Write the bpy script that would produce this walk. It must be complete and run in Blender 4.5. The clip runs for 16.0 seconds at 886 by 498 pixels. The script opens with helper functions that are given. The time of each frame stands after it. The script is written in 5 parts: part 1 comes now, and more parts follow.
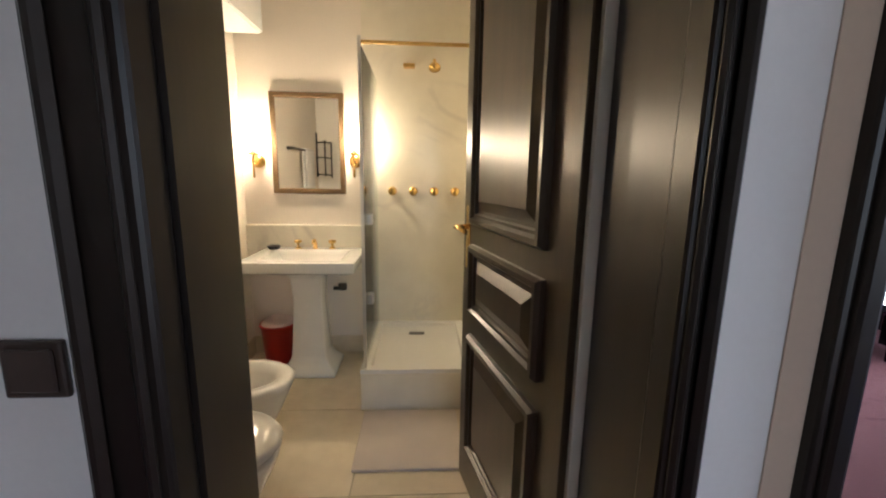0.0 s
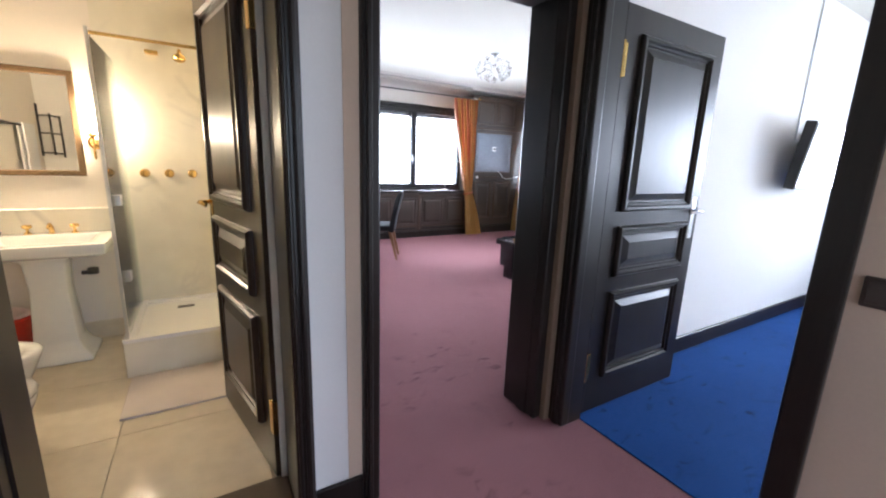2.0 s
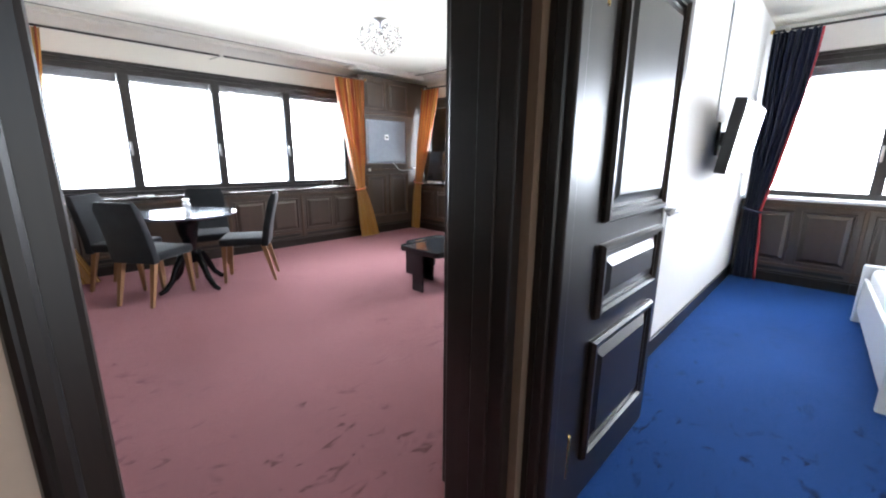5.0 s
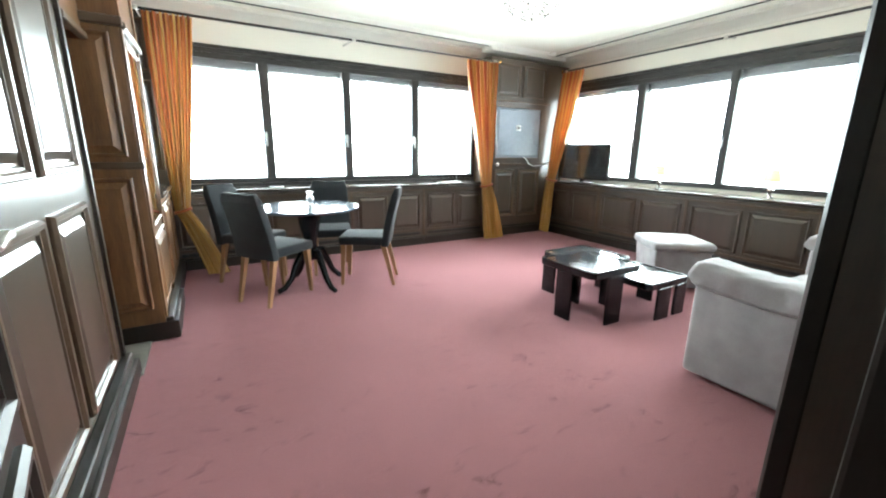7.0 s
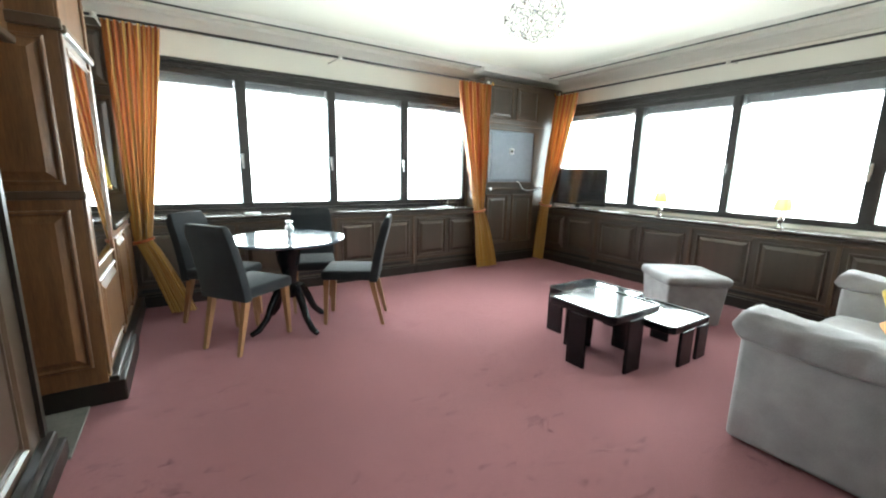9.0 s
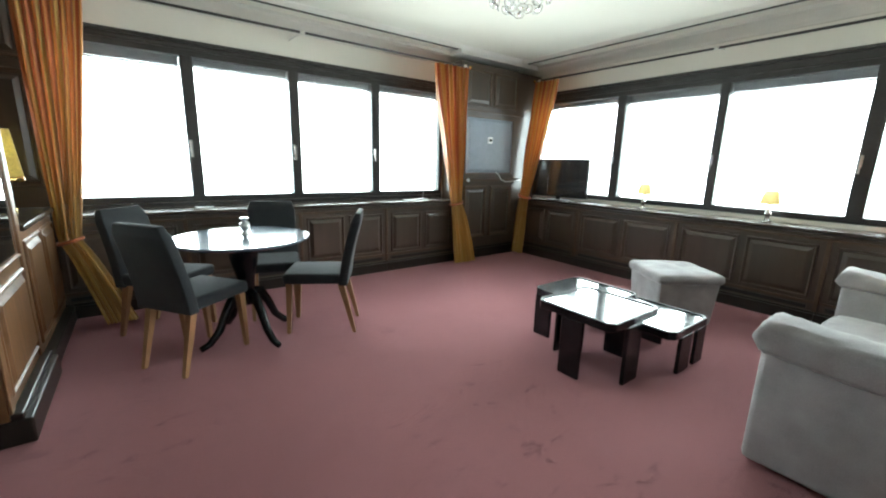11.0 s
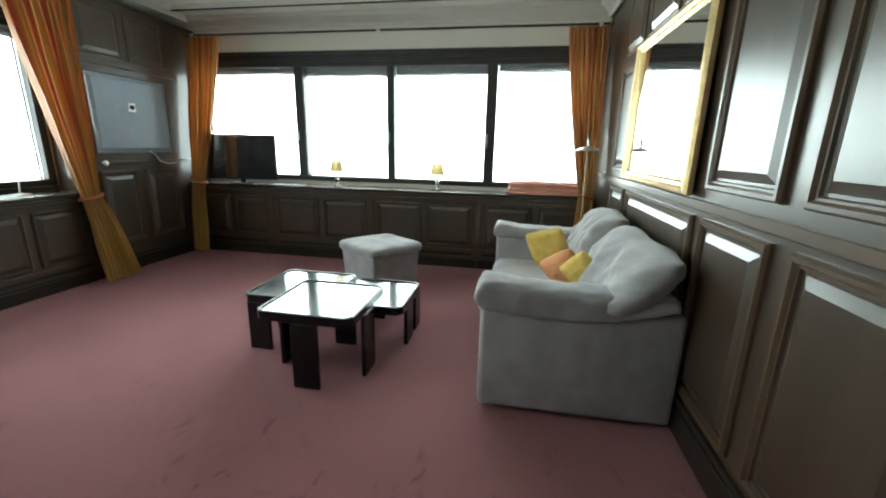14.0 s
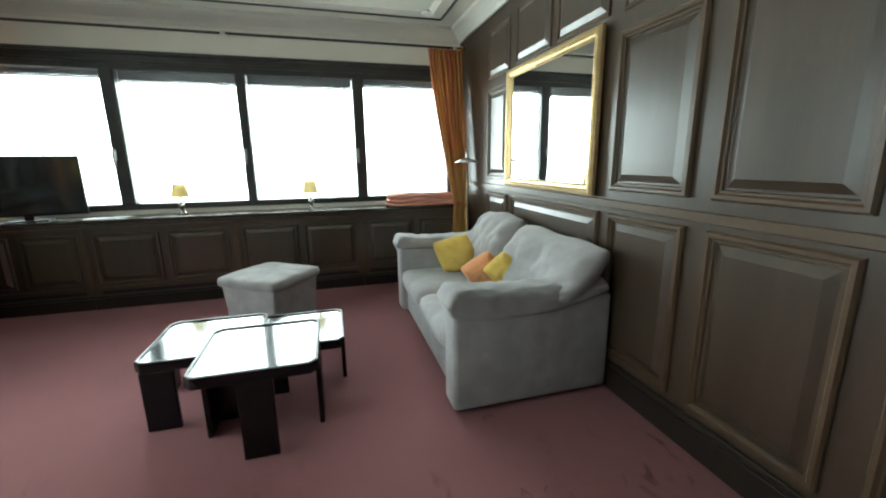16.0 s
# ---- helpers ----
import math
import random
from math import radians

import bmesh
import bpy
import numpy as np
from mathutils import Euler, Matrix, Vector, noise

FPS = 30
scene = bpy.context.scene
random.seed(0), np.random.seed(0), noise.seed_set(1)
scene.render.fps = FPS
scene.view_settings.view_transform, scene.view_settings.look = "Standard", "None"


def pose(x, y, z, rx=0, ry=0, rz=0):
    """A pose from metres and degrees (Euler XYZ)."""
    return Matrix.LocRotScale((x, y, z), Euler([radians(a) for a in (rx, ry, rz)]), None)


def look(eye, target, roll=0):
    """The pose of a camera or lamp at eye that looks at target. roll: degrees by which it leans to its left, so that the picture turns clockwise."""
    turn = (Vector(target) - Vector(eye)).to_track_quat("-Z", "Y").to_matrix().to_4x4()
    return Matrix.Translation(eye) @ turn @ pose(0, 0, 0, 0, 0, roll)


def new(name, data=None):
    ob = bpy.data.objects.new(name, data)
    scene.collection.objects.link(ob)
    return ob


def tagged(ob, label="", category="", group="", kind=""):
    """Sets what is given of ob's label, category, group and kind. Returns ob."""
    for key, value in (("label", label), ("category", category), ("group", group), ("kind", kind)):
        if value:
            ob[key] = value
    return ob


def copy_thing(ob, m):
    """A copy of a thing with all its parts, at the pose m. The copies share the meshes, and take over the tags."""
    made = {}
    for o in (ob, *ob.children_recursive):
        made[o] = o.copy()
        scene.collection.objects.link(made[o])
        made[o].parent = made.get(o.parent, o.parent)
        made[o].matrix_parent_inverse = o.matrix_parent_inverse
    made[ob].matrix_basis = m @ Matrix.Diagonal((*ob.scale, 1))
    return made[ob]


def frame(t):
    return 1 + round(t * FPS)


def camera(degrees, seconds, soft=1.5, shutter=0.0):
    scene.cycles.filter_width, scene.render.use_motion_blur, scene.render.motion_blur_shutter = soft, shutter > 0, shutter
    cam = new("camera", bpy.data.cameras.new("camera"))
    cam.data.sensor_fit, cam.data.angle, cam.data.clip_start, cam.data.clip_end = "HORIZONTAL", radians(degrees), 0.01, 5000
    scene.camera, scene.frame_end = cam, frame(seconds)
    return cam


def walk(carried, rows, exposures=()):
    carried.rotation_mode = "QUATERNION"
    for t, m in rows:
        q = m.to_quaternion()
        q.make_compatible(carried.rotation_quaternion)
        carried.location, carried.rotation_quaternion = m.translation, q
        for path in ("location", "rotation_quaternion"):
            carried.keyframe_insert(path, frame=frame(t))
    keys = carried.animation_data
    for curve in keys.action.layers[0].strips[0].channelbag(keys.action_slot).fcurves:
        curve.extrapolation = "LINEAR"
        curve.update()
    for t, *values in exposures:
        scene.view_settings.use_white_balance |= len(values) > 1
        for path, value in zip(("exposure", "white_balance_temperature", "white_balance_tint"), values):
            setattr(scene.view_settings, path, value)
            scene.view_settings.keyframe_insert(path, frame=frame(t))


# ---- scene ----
cam = camera(95.7, 16.0, soft=2.1)
PATH = [
    (0, (0.57, 0.08, 1.231), (0.685, 2.045, 0.878), 0.9),
    (0.5, (0.616, -0.127, 1.224), (0.866, 1.821, 0.849), 1.8),
    (1, (0.634, -0.36, 1.249), (1.112, 1.535, 0.825), 2.5),
    (1.4, (0.685, -0.513, 1.257), (1.397, 1.313, 0.859), 2.1),
    (1.5, (0.681, -0.523, 1.259), (1.467, 1.27, 0.85), 2.1),
    (2, (0.715, -0.653, 1.268), (1.724, 1.023, 0.851), 2.0),
    (2.5, (0.717, -0.691, 1.284), (1.961, 0.826, 0.895), 2.1),
    (3, (0.703, -0.611, 1.307), (2.249, 0.583, 0.879), 1.6),
    (3.5, (0.748, -0.485, 1.308), (2.349, 0.624, 0.854), 1.1),
    (4, (0.902, -0.326, 1.309), (2.413, 0.916, 0.891), 0.3),
    (4.5, (1.045, -0.161, 1.302), (2.485, 1.153, 0.857), 1.4),
    (5, (1.188, 0.057, 1.272), (2.589, 1.411, 0.82), 0.5),
    (5.2, (1.249, 0.138, 1.261), (2.578, 1.560, 0.8), 0.5),
    (7.3, (1.473, 0.881, 1.21), (2.419, 2.576, 0.726), 1.8),
    (7.5, (1.49, 0.932, 1.229), (2.421, 2.629, 0.724), 3.0),
    (8, (1.524, 1.009, 1.233), (2.439, 2.731, 0.787), 2.7),
    (8.5, (1.535, 1.103, 1.248), (2.546, 2.782, 0.852), 1.0),
    (9, (1.549, 1.162, 1.256), (2.614, 2.812, 0.88), 1.2),
    (11.3, (1.736, 1.487, 1.256), (2.957, 3.012, 0.828), 1.4),
    (11.5, (1.765, 1.509, 1.242), (3.061, 2.975, 0.827), 1.2),
    (12, (1.779, 1.574, 1.258), (3.3, 2.806, 0.849), 0.9),
    (12.5, (1.782, 1.614, 1.252), (3.486, 2.569, 0.824), 1.0),
    (13, (1.837, 1.652, 1.24), (3.635, 2.39, 0.771), 0.9),
    (13.5, (1.926, 1.698, 1.232), (3.784, 2.261, 0.753), -0.5),
    (14, (1.944, 1.77, 1.243), (3.855, 2.106, 0.756), 1.3),
    (14.5, (1.921, 1.915, 1.26), (3.862, 1.947, 0.779), 0.1),
    (15, (1.94, 2.076, 1.276), (3.881, 1.874, 0.839), 1.0),
    (15.5, (1.976, 2.235, 1.271), (3.904, 1.936, 0.834), 0.2),
    (16, (1.972, 2.421, 1.264), (3.853, 1.896, 0.834), -0.7),
]
walk(cam, [(t, look(eye, target, roll)) for t, eye, target, roll in PATH], [
    (0.0, 0.4, 5500, 12), (1.0, 0.65, 5200, 12), (2.0, 0.95, 5450, 13), (3.0, 1.1, 6050, 14), (4.0, 1.05, 6000, 13), (5.0, 1.1, 5850, 10), (7.3, 1.6, 5900, -5),
    (8.0, 1.45, 5930, -5), (9.0, 1.1, 6000, -5), (11.5, 0.45, 5950, -7), (12.5, 0.15, 5950, -9), (14.5, 0.05, 5950, -11), (16.0, -0.05, 6000, -10)])


# ---------------------------------------------------------------- world and light
world = bpy.data.worlds.new("sky")
scene.world = world
world.use_nodes = True
wn = world.node_tree
sky = wn.nodes.new("ShaderNodeTexSky")
sky.sky_type = "NISHITA"
sky.sun_disc = False
sky.sun_elevation, sky.sun_rotation = radians(48), radians(205)
wn.links.new(sky.outputs[0], wn.nodes["Background"].inputs[0])
wn.nodes["Background"].inputs[1].default_value = 0.15

sun = new("sun", bpy.data.lights.new("sun", "SUN"))
sun.data.energy, sun.data.angle, sun.data.color = 2.0, radians(0.5), (1.0, 0.95, 0.88)
sun.matrix_world = look((0, 0, 20), (8, 17, 0))


def window_light(name, eye, target, wide, high, watts, colour=(0.93, 0.97, 1.0)):
    lamp = new(name, bpy.data.lights.new(name, "AREA"))
    lamp.data.shape, lamp.data.size, lamp.data.size_y = "RECTANGLE", wide, high
    lamp.data.energy, lamp.data.color = watts, colour
    lamp.matrix_world = look(eye, target)
    return lamp


window_light("daylight_north", (3.0, 5.95, 1.5), (3.0, 0, 1.2), 3.6, 1.15, 80)
window_light("daylight_east", (6.50, 3.3, 1.5), (0, 3.3, 1.2), 4.2, 1.15, 105)
window_light("daylight_bedroom", (6.97, -0.9, 1.5), (0, -0.9, 1.2), 2.6, 1.15, 80)
# Added fill that brightens the hall from an unseen south opening.
window_light("fill_hall", (1.3, -2.46, 1.1), (1.3, 0, 1.1), 1.3, 1.9, 8)

# ---------------------------------------------------------------- helpers


def box(bm, x0, y0, z0, x1, y1, z1, bev=0.0, seg=1):
    m = Matrix.Translation(((x0 + x1) / 2, (y0 + y1) / 2, (z0 + z1) / 2)) @ Matrix.Diagonal((abs(x1 - x0), abs(y1 - y0), abs(z1 - z0), 1))
    verts = bmesh.ops.create_cube(bm, size=1, matrix=m)["verts"]
    if bev:
        edges = list({e for v in verts for e in v.link_edges})
        bmesh.ops.bevel(bm, geom=edges, offset=bev, segments=seg, affect="EDGES", profile=0.5)
    return bm


def boxes(*rows, bev=0.0, seg=1):
    bm = bmesh.new()
    for r in rows:
        box(bm, *r, bev=bev, seg=seg)
    return bm


def relief(bm, m, w, h, profile, cap=True):
    """A mitred moulding or raised panel: rectangles of (inset, height) joined one to the next."""
    rings = []
    for inset, up in profile:
        pts = [(inset, inset), (w - inset, inset), (w - inset, h - inset), (inset, h - inset)]
        rings.append([bm.verts.new(m @ Vector((u, v, up))) for u, v in pts])
    for a, b in zip(rings, rings[1:]):
        for i in range(4):
            j = (i + 1) % 4
            bm.faces.new((a[i], a[j], b[j], b[i]))
    if cap:
        bm.faces.new(rings[-1])
    return bm


def tube(bm, pts, radii, n=10, caps=True):
    """A round bar along points with a radius at each."""
    pts = [Vector(p) for p in pts]
    rings = []
    for i, p in enumerate(pts):
        d = (pts[min(i + 1, len(pts) - 1)] - pts[max(i - 1, 0)]).normalized()
        side = d.cross(Vector((0, 0, 1)) if abs(d.z) < 0.9 else Vector((1, 0, 0))).normalized()
        up = side.cross(d)
        r = radii[i] if isinstance(radii, (list, tuple)) else radii
        rings.append([bm.verts.new(p + r * (math.cos(2 * math.pi * k / n) * side + math.sin(2 * math.pi * k / n) * up)) for k in range(n)])
    for a, b in zip(rings, rings[1:]):
        for k in range(n):
            bm.faces.new((a[k], a[(k + 1) % n], b[(k + 1) % n], b[k]))
    if caps:
        bm.faces.new(rings[0][::-1])
        bm.faces.new(rings[-1])
    return bm


def lathe(bm, profile, centre=(0, 0, 0), n=24, m=None):
    """A turned shape: (radius, height) swept about z."""
    m = m or Matrix.Translation(centre)
    rings = [[bm.verts.new(m @ Vector((r * math.cos(2 * math.pi * k / n), r * math.sin(2 * math.pi * k / n), z))) for k in range(n)] for r, z in profile]
    for a, b in zip(rings, rings[1:]):
        for k in range(n):
            bm.faces.new((a[k], a[(k + 1) % n], b[(k + 1) % n], b[k]))
    if profile[0][0] > 1e-4:
        bm.faces.new(rings[0][::-1])
    if profile[-1][0] > 1e-4:
        bm.faces.new(rings[-1])
    return bm


def mesh_of(name, bm, smooth=False):
    bmesh.ops.recalc_face_normals(bm, faces=bm.faces)
    me = bpy.data.meshes.new(name)
    bm.to_mesh(me)
    bm.free()
    if smooth:
        for p in me.polygons:
            p.use_smooth = True
    return me


def part(name, bm, material, parent=None, label="", smooth=False):
    me = mesh_of(name, bm, smooth)
    me.materials.append(material)
    ob = new(name, me)
    if parent is not None:
        ob.parent = parent
    if label:
        ob["label"] = label
    return ob


def piece(name, me, parent, m=None):
    ob = new(name, me)
    ob.parent = parent
    if m is not None:
        ob.matrix_local = m
    return ob


def thing(name, m, label, category, group=""):
    ob = new(name)
    ob.empty_display_size = 0.1
    ob.matrix_world = m
    return tagged(ob, label, category, group)


def structure(name, bm, material, label, category, smooth=False):
    return tagged(part(name, bm, material, smooth=smooth), label, category, kind="structure")


def soft(ob, levels=1):
    mod = ob.modifiers.new("round", "SUBSURF")
    mod.levels = mod.render_levels = levels
    for p in ob.data.polygons:
        p.use_smooth = True
    return ob


def puffy(name, size, material, parent, m=None, puff=0.35, n=8, label="", wrinkle=0.006, seed=0):
    """A stuffed cushion: a box grid pushed out in the middle and pinched at the rim."""
    sx, sy, sz = size
    bm = bmesh.new()
    bmesh.ops.create_grid(bm, x_segments=n, y_segments=n, size=1)
    top = list(bm.verts)
    geom = bmesh.ops.extrude_face_region(bm, geom=list(bm.faces))
    up = [g for g in geom["geom"] if isinstance(g, bmesh.types.BMVert)]
    for v in bm.verts:
        high = v in set(up)
        u, w = v.co.x, v.co.y
        dome = ((1 - abs(u) ** 3) * (1 - abs(w) ** 3)) ** 0.6
        half = sz / 2 * ((1 - puff) + puff * dome) if puff < 0.99 else sz / 2 * (0.12 + 0.88 * dome)
        k = noise.noise(Vector((u * 2.3 + seed, w * 2.3, 1.0 if high else 5.0)))
        pin = 1 - 0.06 * (abs(u) * abs(w)) ** 2
        v.co = Vector((u * sx / 2 * pin, w * sy / 2 * pin, (half if high else -half) + wrinkle * 3 * k * dome))
    ob = part(name, bm, material, parent, label, smooth=True)
    if m is not None:
        ob.matrix_local = m
    soft(ob, 1)
    return ob


# ---------------------------------------------------------------- materials


def material(name, colour, rough=0.5, metal=0.0, vary=0.15, scale=6.0, fine=60.0, bump=0.1, stretch=(1, 1, 1), second=None, bumpdist=0.004, coat=0.0, spec=0.5, sheen=0.0, rvary=0.0):
    mat = bpy.data.materials.new(name)
    mat.use_nodes = True
    nt = mat.node_tree
    bsdf = nt.nodes["Principled BSDF"]
    n, l = nt.nodes.new, nt.links.new
    co = n("ShaderNodeTexCoord")
    mp = n("ShaderNodeMapping")
    mp.inputs["Scale"].default_value = stretch
    l(co.outputs["Object"], mp.inputs[0])
    big, small = n("ShaderNodeTexNoise"), n("ShaderNodeTexNoise")
    for tex, s in ((big, scale), (small, fine)):
        tex.inputs["Scale"].default_value = s
        tex.inputs["Detail"].default_value = 4
        l(mp.outputs[0], tex.inputs[0])
    mix = n("ShaderNodeMath")
    mix.operation = "MULTIPLY_ADD"
    mix.inputs[1].default_value = 0.4
    half = n("ShaderNodeMath")
    half.operation = "MULTIPLY"
    half.inputs[1].default_value = 0.6
    l(big.outputs[0], half.inputs[0])
    l(small.outputs[0], mix.inputs[0])
    l(half.outputs[0], mix.inputs[2])
    ramp = n("ShaderNodeValToRGB")
    a = [max(0, c * (1 - vary)) for c in colour]
    b = second or [min(1, c * (1 + vary)) for c in colour]
    ramp.color_ramp.elements[0].position, ramp.color_ramp.elements[1].position = 0.32, 0.68
    ramp.color_ramp.elements[0].color, ramp.color_ramp.elements[1].color = (*a, 1), (*b, 1)
    l(mix.outputs[0], ramp.inputs[0])
    l(ramp.outputs[0], bsdf.inputs["Base Color"])
    bp = n("ShaderNodeBump")
    bp.inputs["Strength"].default_value, bp.inputs["Distance"].default_value = bump, bumpdist
    l(small.outputs[0], bp.inputs["Height"])
    l(bp.outputs[0], bsdf.inputs["Normal"])
    bsdf.inputs["Roughness"].default_value, bsdf.inputs["Metallic"].default_value = rough, metal
    bsdf.inputs["Specular IOR Level"].default_value = spec
    if coat:
        bsdf.inputs["Coat Weight"].default_value, bsdf.inputs["Coat Roughness"].default_value = coat, 0.12
    if sheen:
        bsdf.inputs["Sheen Weight"].default_value, bsdf.inputs["Sheen Roughness"].default_value = sheen, 0.5
    if rvary:
        rr = n("ShaderNodeMapRange")
        rr.inputs["To Min"].default_value, rr.inputs["To Max"].default_value = max(0.02, rough - rvary), min(1, rough + rvary)
        l(big.outputs[0], rr.inputs[0])
        l(rr.outputs[0], bsdf.inputs["Roughness"])
    return mat


def glass_material(name, colour=(1, 1, 1), rough=0.0, ior=1.45, clear=0.9):
    """Thin glass: mostly clear, with a mirror-like sheen set by Fresnel."""
    mat = bpy.data.materials.new(name)
    mat.use_nodes = True
    nt = mat.node_tree
    nt.nodes.clear()
    n, l = nt.nodes.new, nt.links.new
    out, mix, clear_n, gloss, fres = n("ShaderNodeOutputMaterial"), n("ShaderNodeMixShader"), n("ShaderNodeBsdfTransparent"), n("ShaderNodeBsdfGlossy"), n("ShaderNodeFresnel")
    clear_n.inputs[0].default_value = (*[c * clear for c in colour], 1)
    gloss.inputs["Roughness"].default_value = rough
    fres.inputs[0].default_value = ior
    l(fres.outputs[0], mix.inputs[0])
    l(clear_n.outputs[0], mix.inputs[1])
    l(gloss.outputs[0], mix.inputs[2])
    l(mix.outputs[0], out.inputs[0])
    return mat


def glow(name, colour, strength):
    mat = bpy.data.materials.new(name)
    mat.use_nodes = True
    bsdf = mat.node_tree.nodes["Principled BSDF"]
    bsdf.inputs["Base Color"].default_value = (*colour, 1)
    bsdf.inputs["Emission Color"].default_value = (*colour, 1)
    bsdf.inputs["Emission Strength"].default_value = strength
    return mat


def carpet(name, dark, light, scuff, nap, sheen):
    """Cut pile: fine fibre noise, broad shading, and brushed scuffs where feet turned the pile."""
    mat = material(name, dark, rough=0.95, vary=0.0, second=light, scale=1.3, fine=420, bump=0.55, bumpdist=0.006, spec=0.1, sheen=sheen)
    nt = mat.node_tree
    nt.nodes["Principled BSDF"].inputs["Sheen Tint"].default_value = (*nap, 1)
    n, l = nt.nodes.new, nt.links.new
    bsdf = nt.nodes["Principled BSDF"]
    ramp = next(x for x in nt.nodes if x.type == "VALTORGB")
    co = next(x for x in nt.nodes if x.type == "TEX_COORD")
    mp = n("ShaderNodeMapping")
    mp.inputs["Rotation"].default_value = (0, 0, radians(38))
    mp.inputs["Scale"].default_value = (0.9, 1.8, 1)
    l(co.outputs["Object"], mp.inputs[0])
    spots = n("ShaderNodeTexNoise")
    spots.inputs["Scale"].default_value, spots.inputs["Detail"].default_value, spots.inputs["Distortion"].default_value = 9.0, 2.5, 0.9
    l(mp.outputs[0], spots.inputs[0])
    r2 = n("ShaderNodeValToRGB")
    r2.color_ramp.elements[0].position, r2.color_ramp.elements[1].position = 0.60, 0.76
    l(spots.outputs[0], r2.inputs[0])
    broad = n("ShaderNodeTexNoise")
    broad.inputs["Scale"].default_value = 1.1
    l(co.outputs["Object"], broad.inputs[0])
    worn = n("ShaderNodeMapRange")
    worn.inputs["From Min"].default_value, worn.inputs["From Max"].default_value = 0.38, 0.60
    l(broad.outputs[0], worn.inputs[0])
    gate = n("ShaderNodeMath")
    gate.operation = "MULTIPLY"
    l(r2.outputs[0], gate.inputs[0])
    away = n("ShaderNodeVectorMath")
    away.operation = "DISTANCE"
    away.inputs[1].default_value = (2.0, 1.0, 0.0)
    l(co.outputs["Object"], away.inputs[0])
    traffic = n("ShaderNodeMapRange")
    traffic.inputs["From Min"].default_value, traffic.inputs["From Max"].default_value = 0.9, 2.6
    traffic.inputs["To Min"].default_value, traffic.inputs["To Max"].default_value = 1.35, 0.5
    l(away.outputs["Value"], traffic.inputs[0])
    trod = n("ShaderNodeMath")
    trod.operation = "MULTIPLY"
    l(worn.outputs[0], trod.inputs[0])
    l(traffic.outputs[0], trod.inputs[1])
    l(trod.outputs[0], gate.inputs[1])
    mix = n("ShaderNodeMix")
    mix.data_type = "RGBA"
    mix.inputs["B"].default_value = (*scuff, 1)
    more = n("ShaderNodeMath")
    more.operation, more.use_clamp = "MULTIPLY", True
    more.inputs[1].default_value = 1.25
    l(gate.outputs[0], more.inputs[0])
    l(more.outputs[0], mix.inputs["Factor"])
    l(ramp.outputs[0], mix.inputs["A"])
    l(mix.outputs["Result"], bsdf.inputs["Base Color"])
    return mat


def stripes(name, colours, repeat, rough=0.65):
    """Woven stripes along the cloth's own width, with yellow light painted in lower down."""
    mat = material(name, colours[0], rough=rough, vary=0.1, scale=8, fine=300, bump=0.15, sheen=0.3)
    nt = mat.node_tree
    n, l = nt.nodes.new, nt.links.new
    uv = n("ShaderNodeUVMap")
    uv.uv_map = "cloth"
    sep = n("ShaderNodeSeparateXYZ")
    l(uv.outputs[0], sep.inputs[0])
    mul = n("ShaderNodeMath")
    mul.operation = "MULTIPLY"
    mul.inputs[1].default_value = repeat
    fr = n("ShaderNodeMath")
    fr.operation = "FRACT"
    l(sep.outputs[0], mul.inputs[0])
    l(mul.outputs[0], fr.inputs[0])
    ramp = n("ShaderNodeValToRGB")
    cr = ramp.color_ramp
    cr.interpolation = "EASE"
    k = len(colours)
    cr.elements[0].color = (*colours[0], 1)
    cr.elements[1].position, cr.elements[1].color = 1.0, (*colours[0], 1)
    for i in range(1, k):
        e = cr.elements.new(i / k)
        e.color = (*colours[i], 1)
    l(fr.outputs[0], ramp.inputs[0])
    # Lower cloth mixed to gold: the yellow light it catches, as colour.
    low_light = n("ShaderNodeMapRange")
    low_light.interpolation_type = "SMOOTHSTEP"
    low_light.inputs["From Min"].default_value, low_light.inputs["From Max"].default_value = 0.35, 0.85
    low_light.inputs["To Max"].default_value = 0.65
    l(sep.outputs[1], low_light.inputs[0])
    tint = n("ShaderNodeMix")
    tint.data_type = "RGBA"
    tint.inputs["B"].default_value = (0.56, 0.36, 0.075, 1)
    l(low_light.outputs[0], tint.inputs["Factor"])
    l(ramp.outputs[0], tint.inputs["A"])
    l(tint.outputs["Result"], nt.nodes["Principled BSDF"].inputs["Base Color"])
    return mat


DARK = material("dark_wood", (0.014, 0.011, 0.009), spec=0.4, rough=0.33, vary=0.2, scale=2, fine=14, bump=0.004, stretch=(9, 9, 0.8), second=(0.021, 0.015, 0.011))
DOORW = material("brown_polished_door", (0.030, 0.019, 0.010), rough=0.28, vary=0.3, scale=2.5, fine=18, bump=0.03, stretch=(8, 8, 0.8), second=(0.048, 0.030, 0.016))
PANEL = material("walnut_panel", (0.032, 0.0205, 0.0122), spec=0.85, rough=0.29, vary=0.08, scale=2.0, fine=30, bump=0.014, stretch=(8, 8, 0.6), second=(0.050, 0.032, 0.0195))
RAILW = material("walnut_moulding", (0.062, 0.038, 0.022), spec=0.6, rough=0.30, vary=0.1, scale=3, fine=30, bump=0.012, stretch=(5, 5, 5), second=(0.085, 0.053, 0.031))
OAK = material("brown_bookcase_wood", (0.135, 0.060, 0.022), rough=0.38, vary=0.4, scale=3, fine=22, bump=0.12, stretch=(7, 7, 0.7), second=(0.21, 0.10, 0.040))
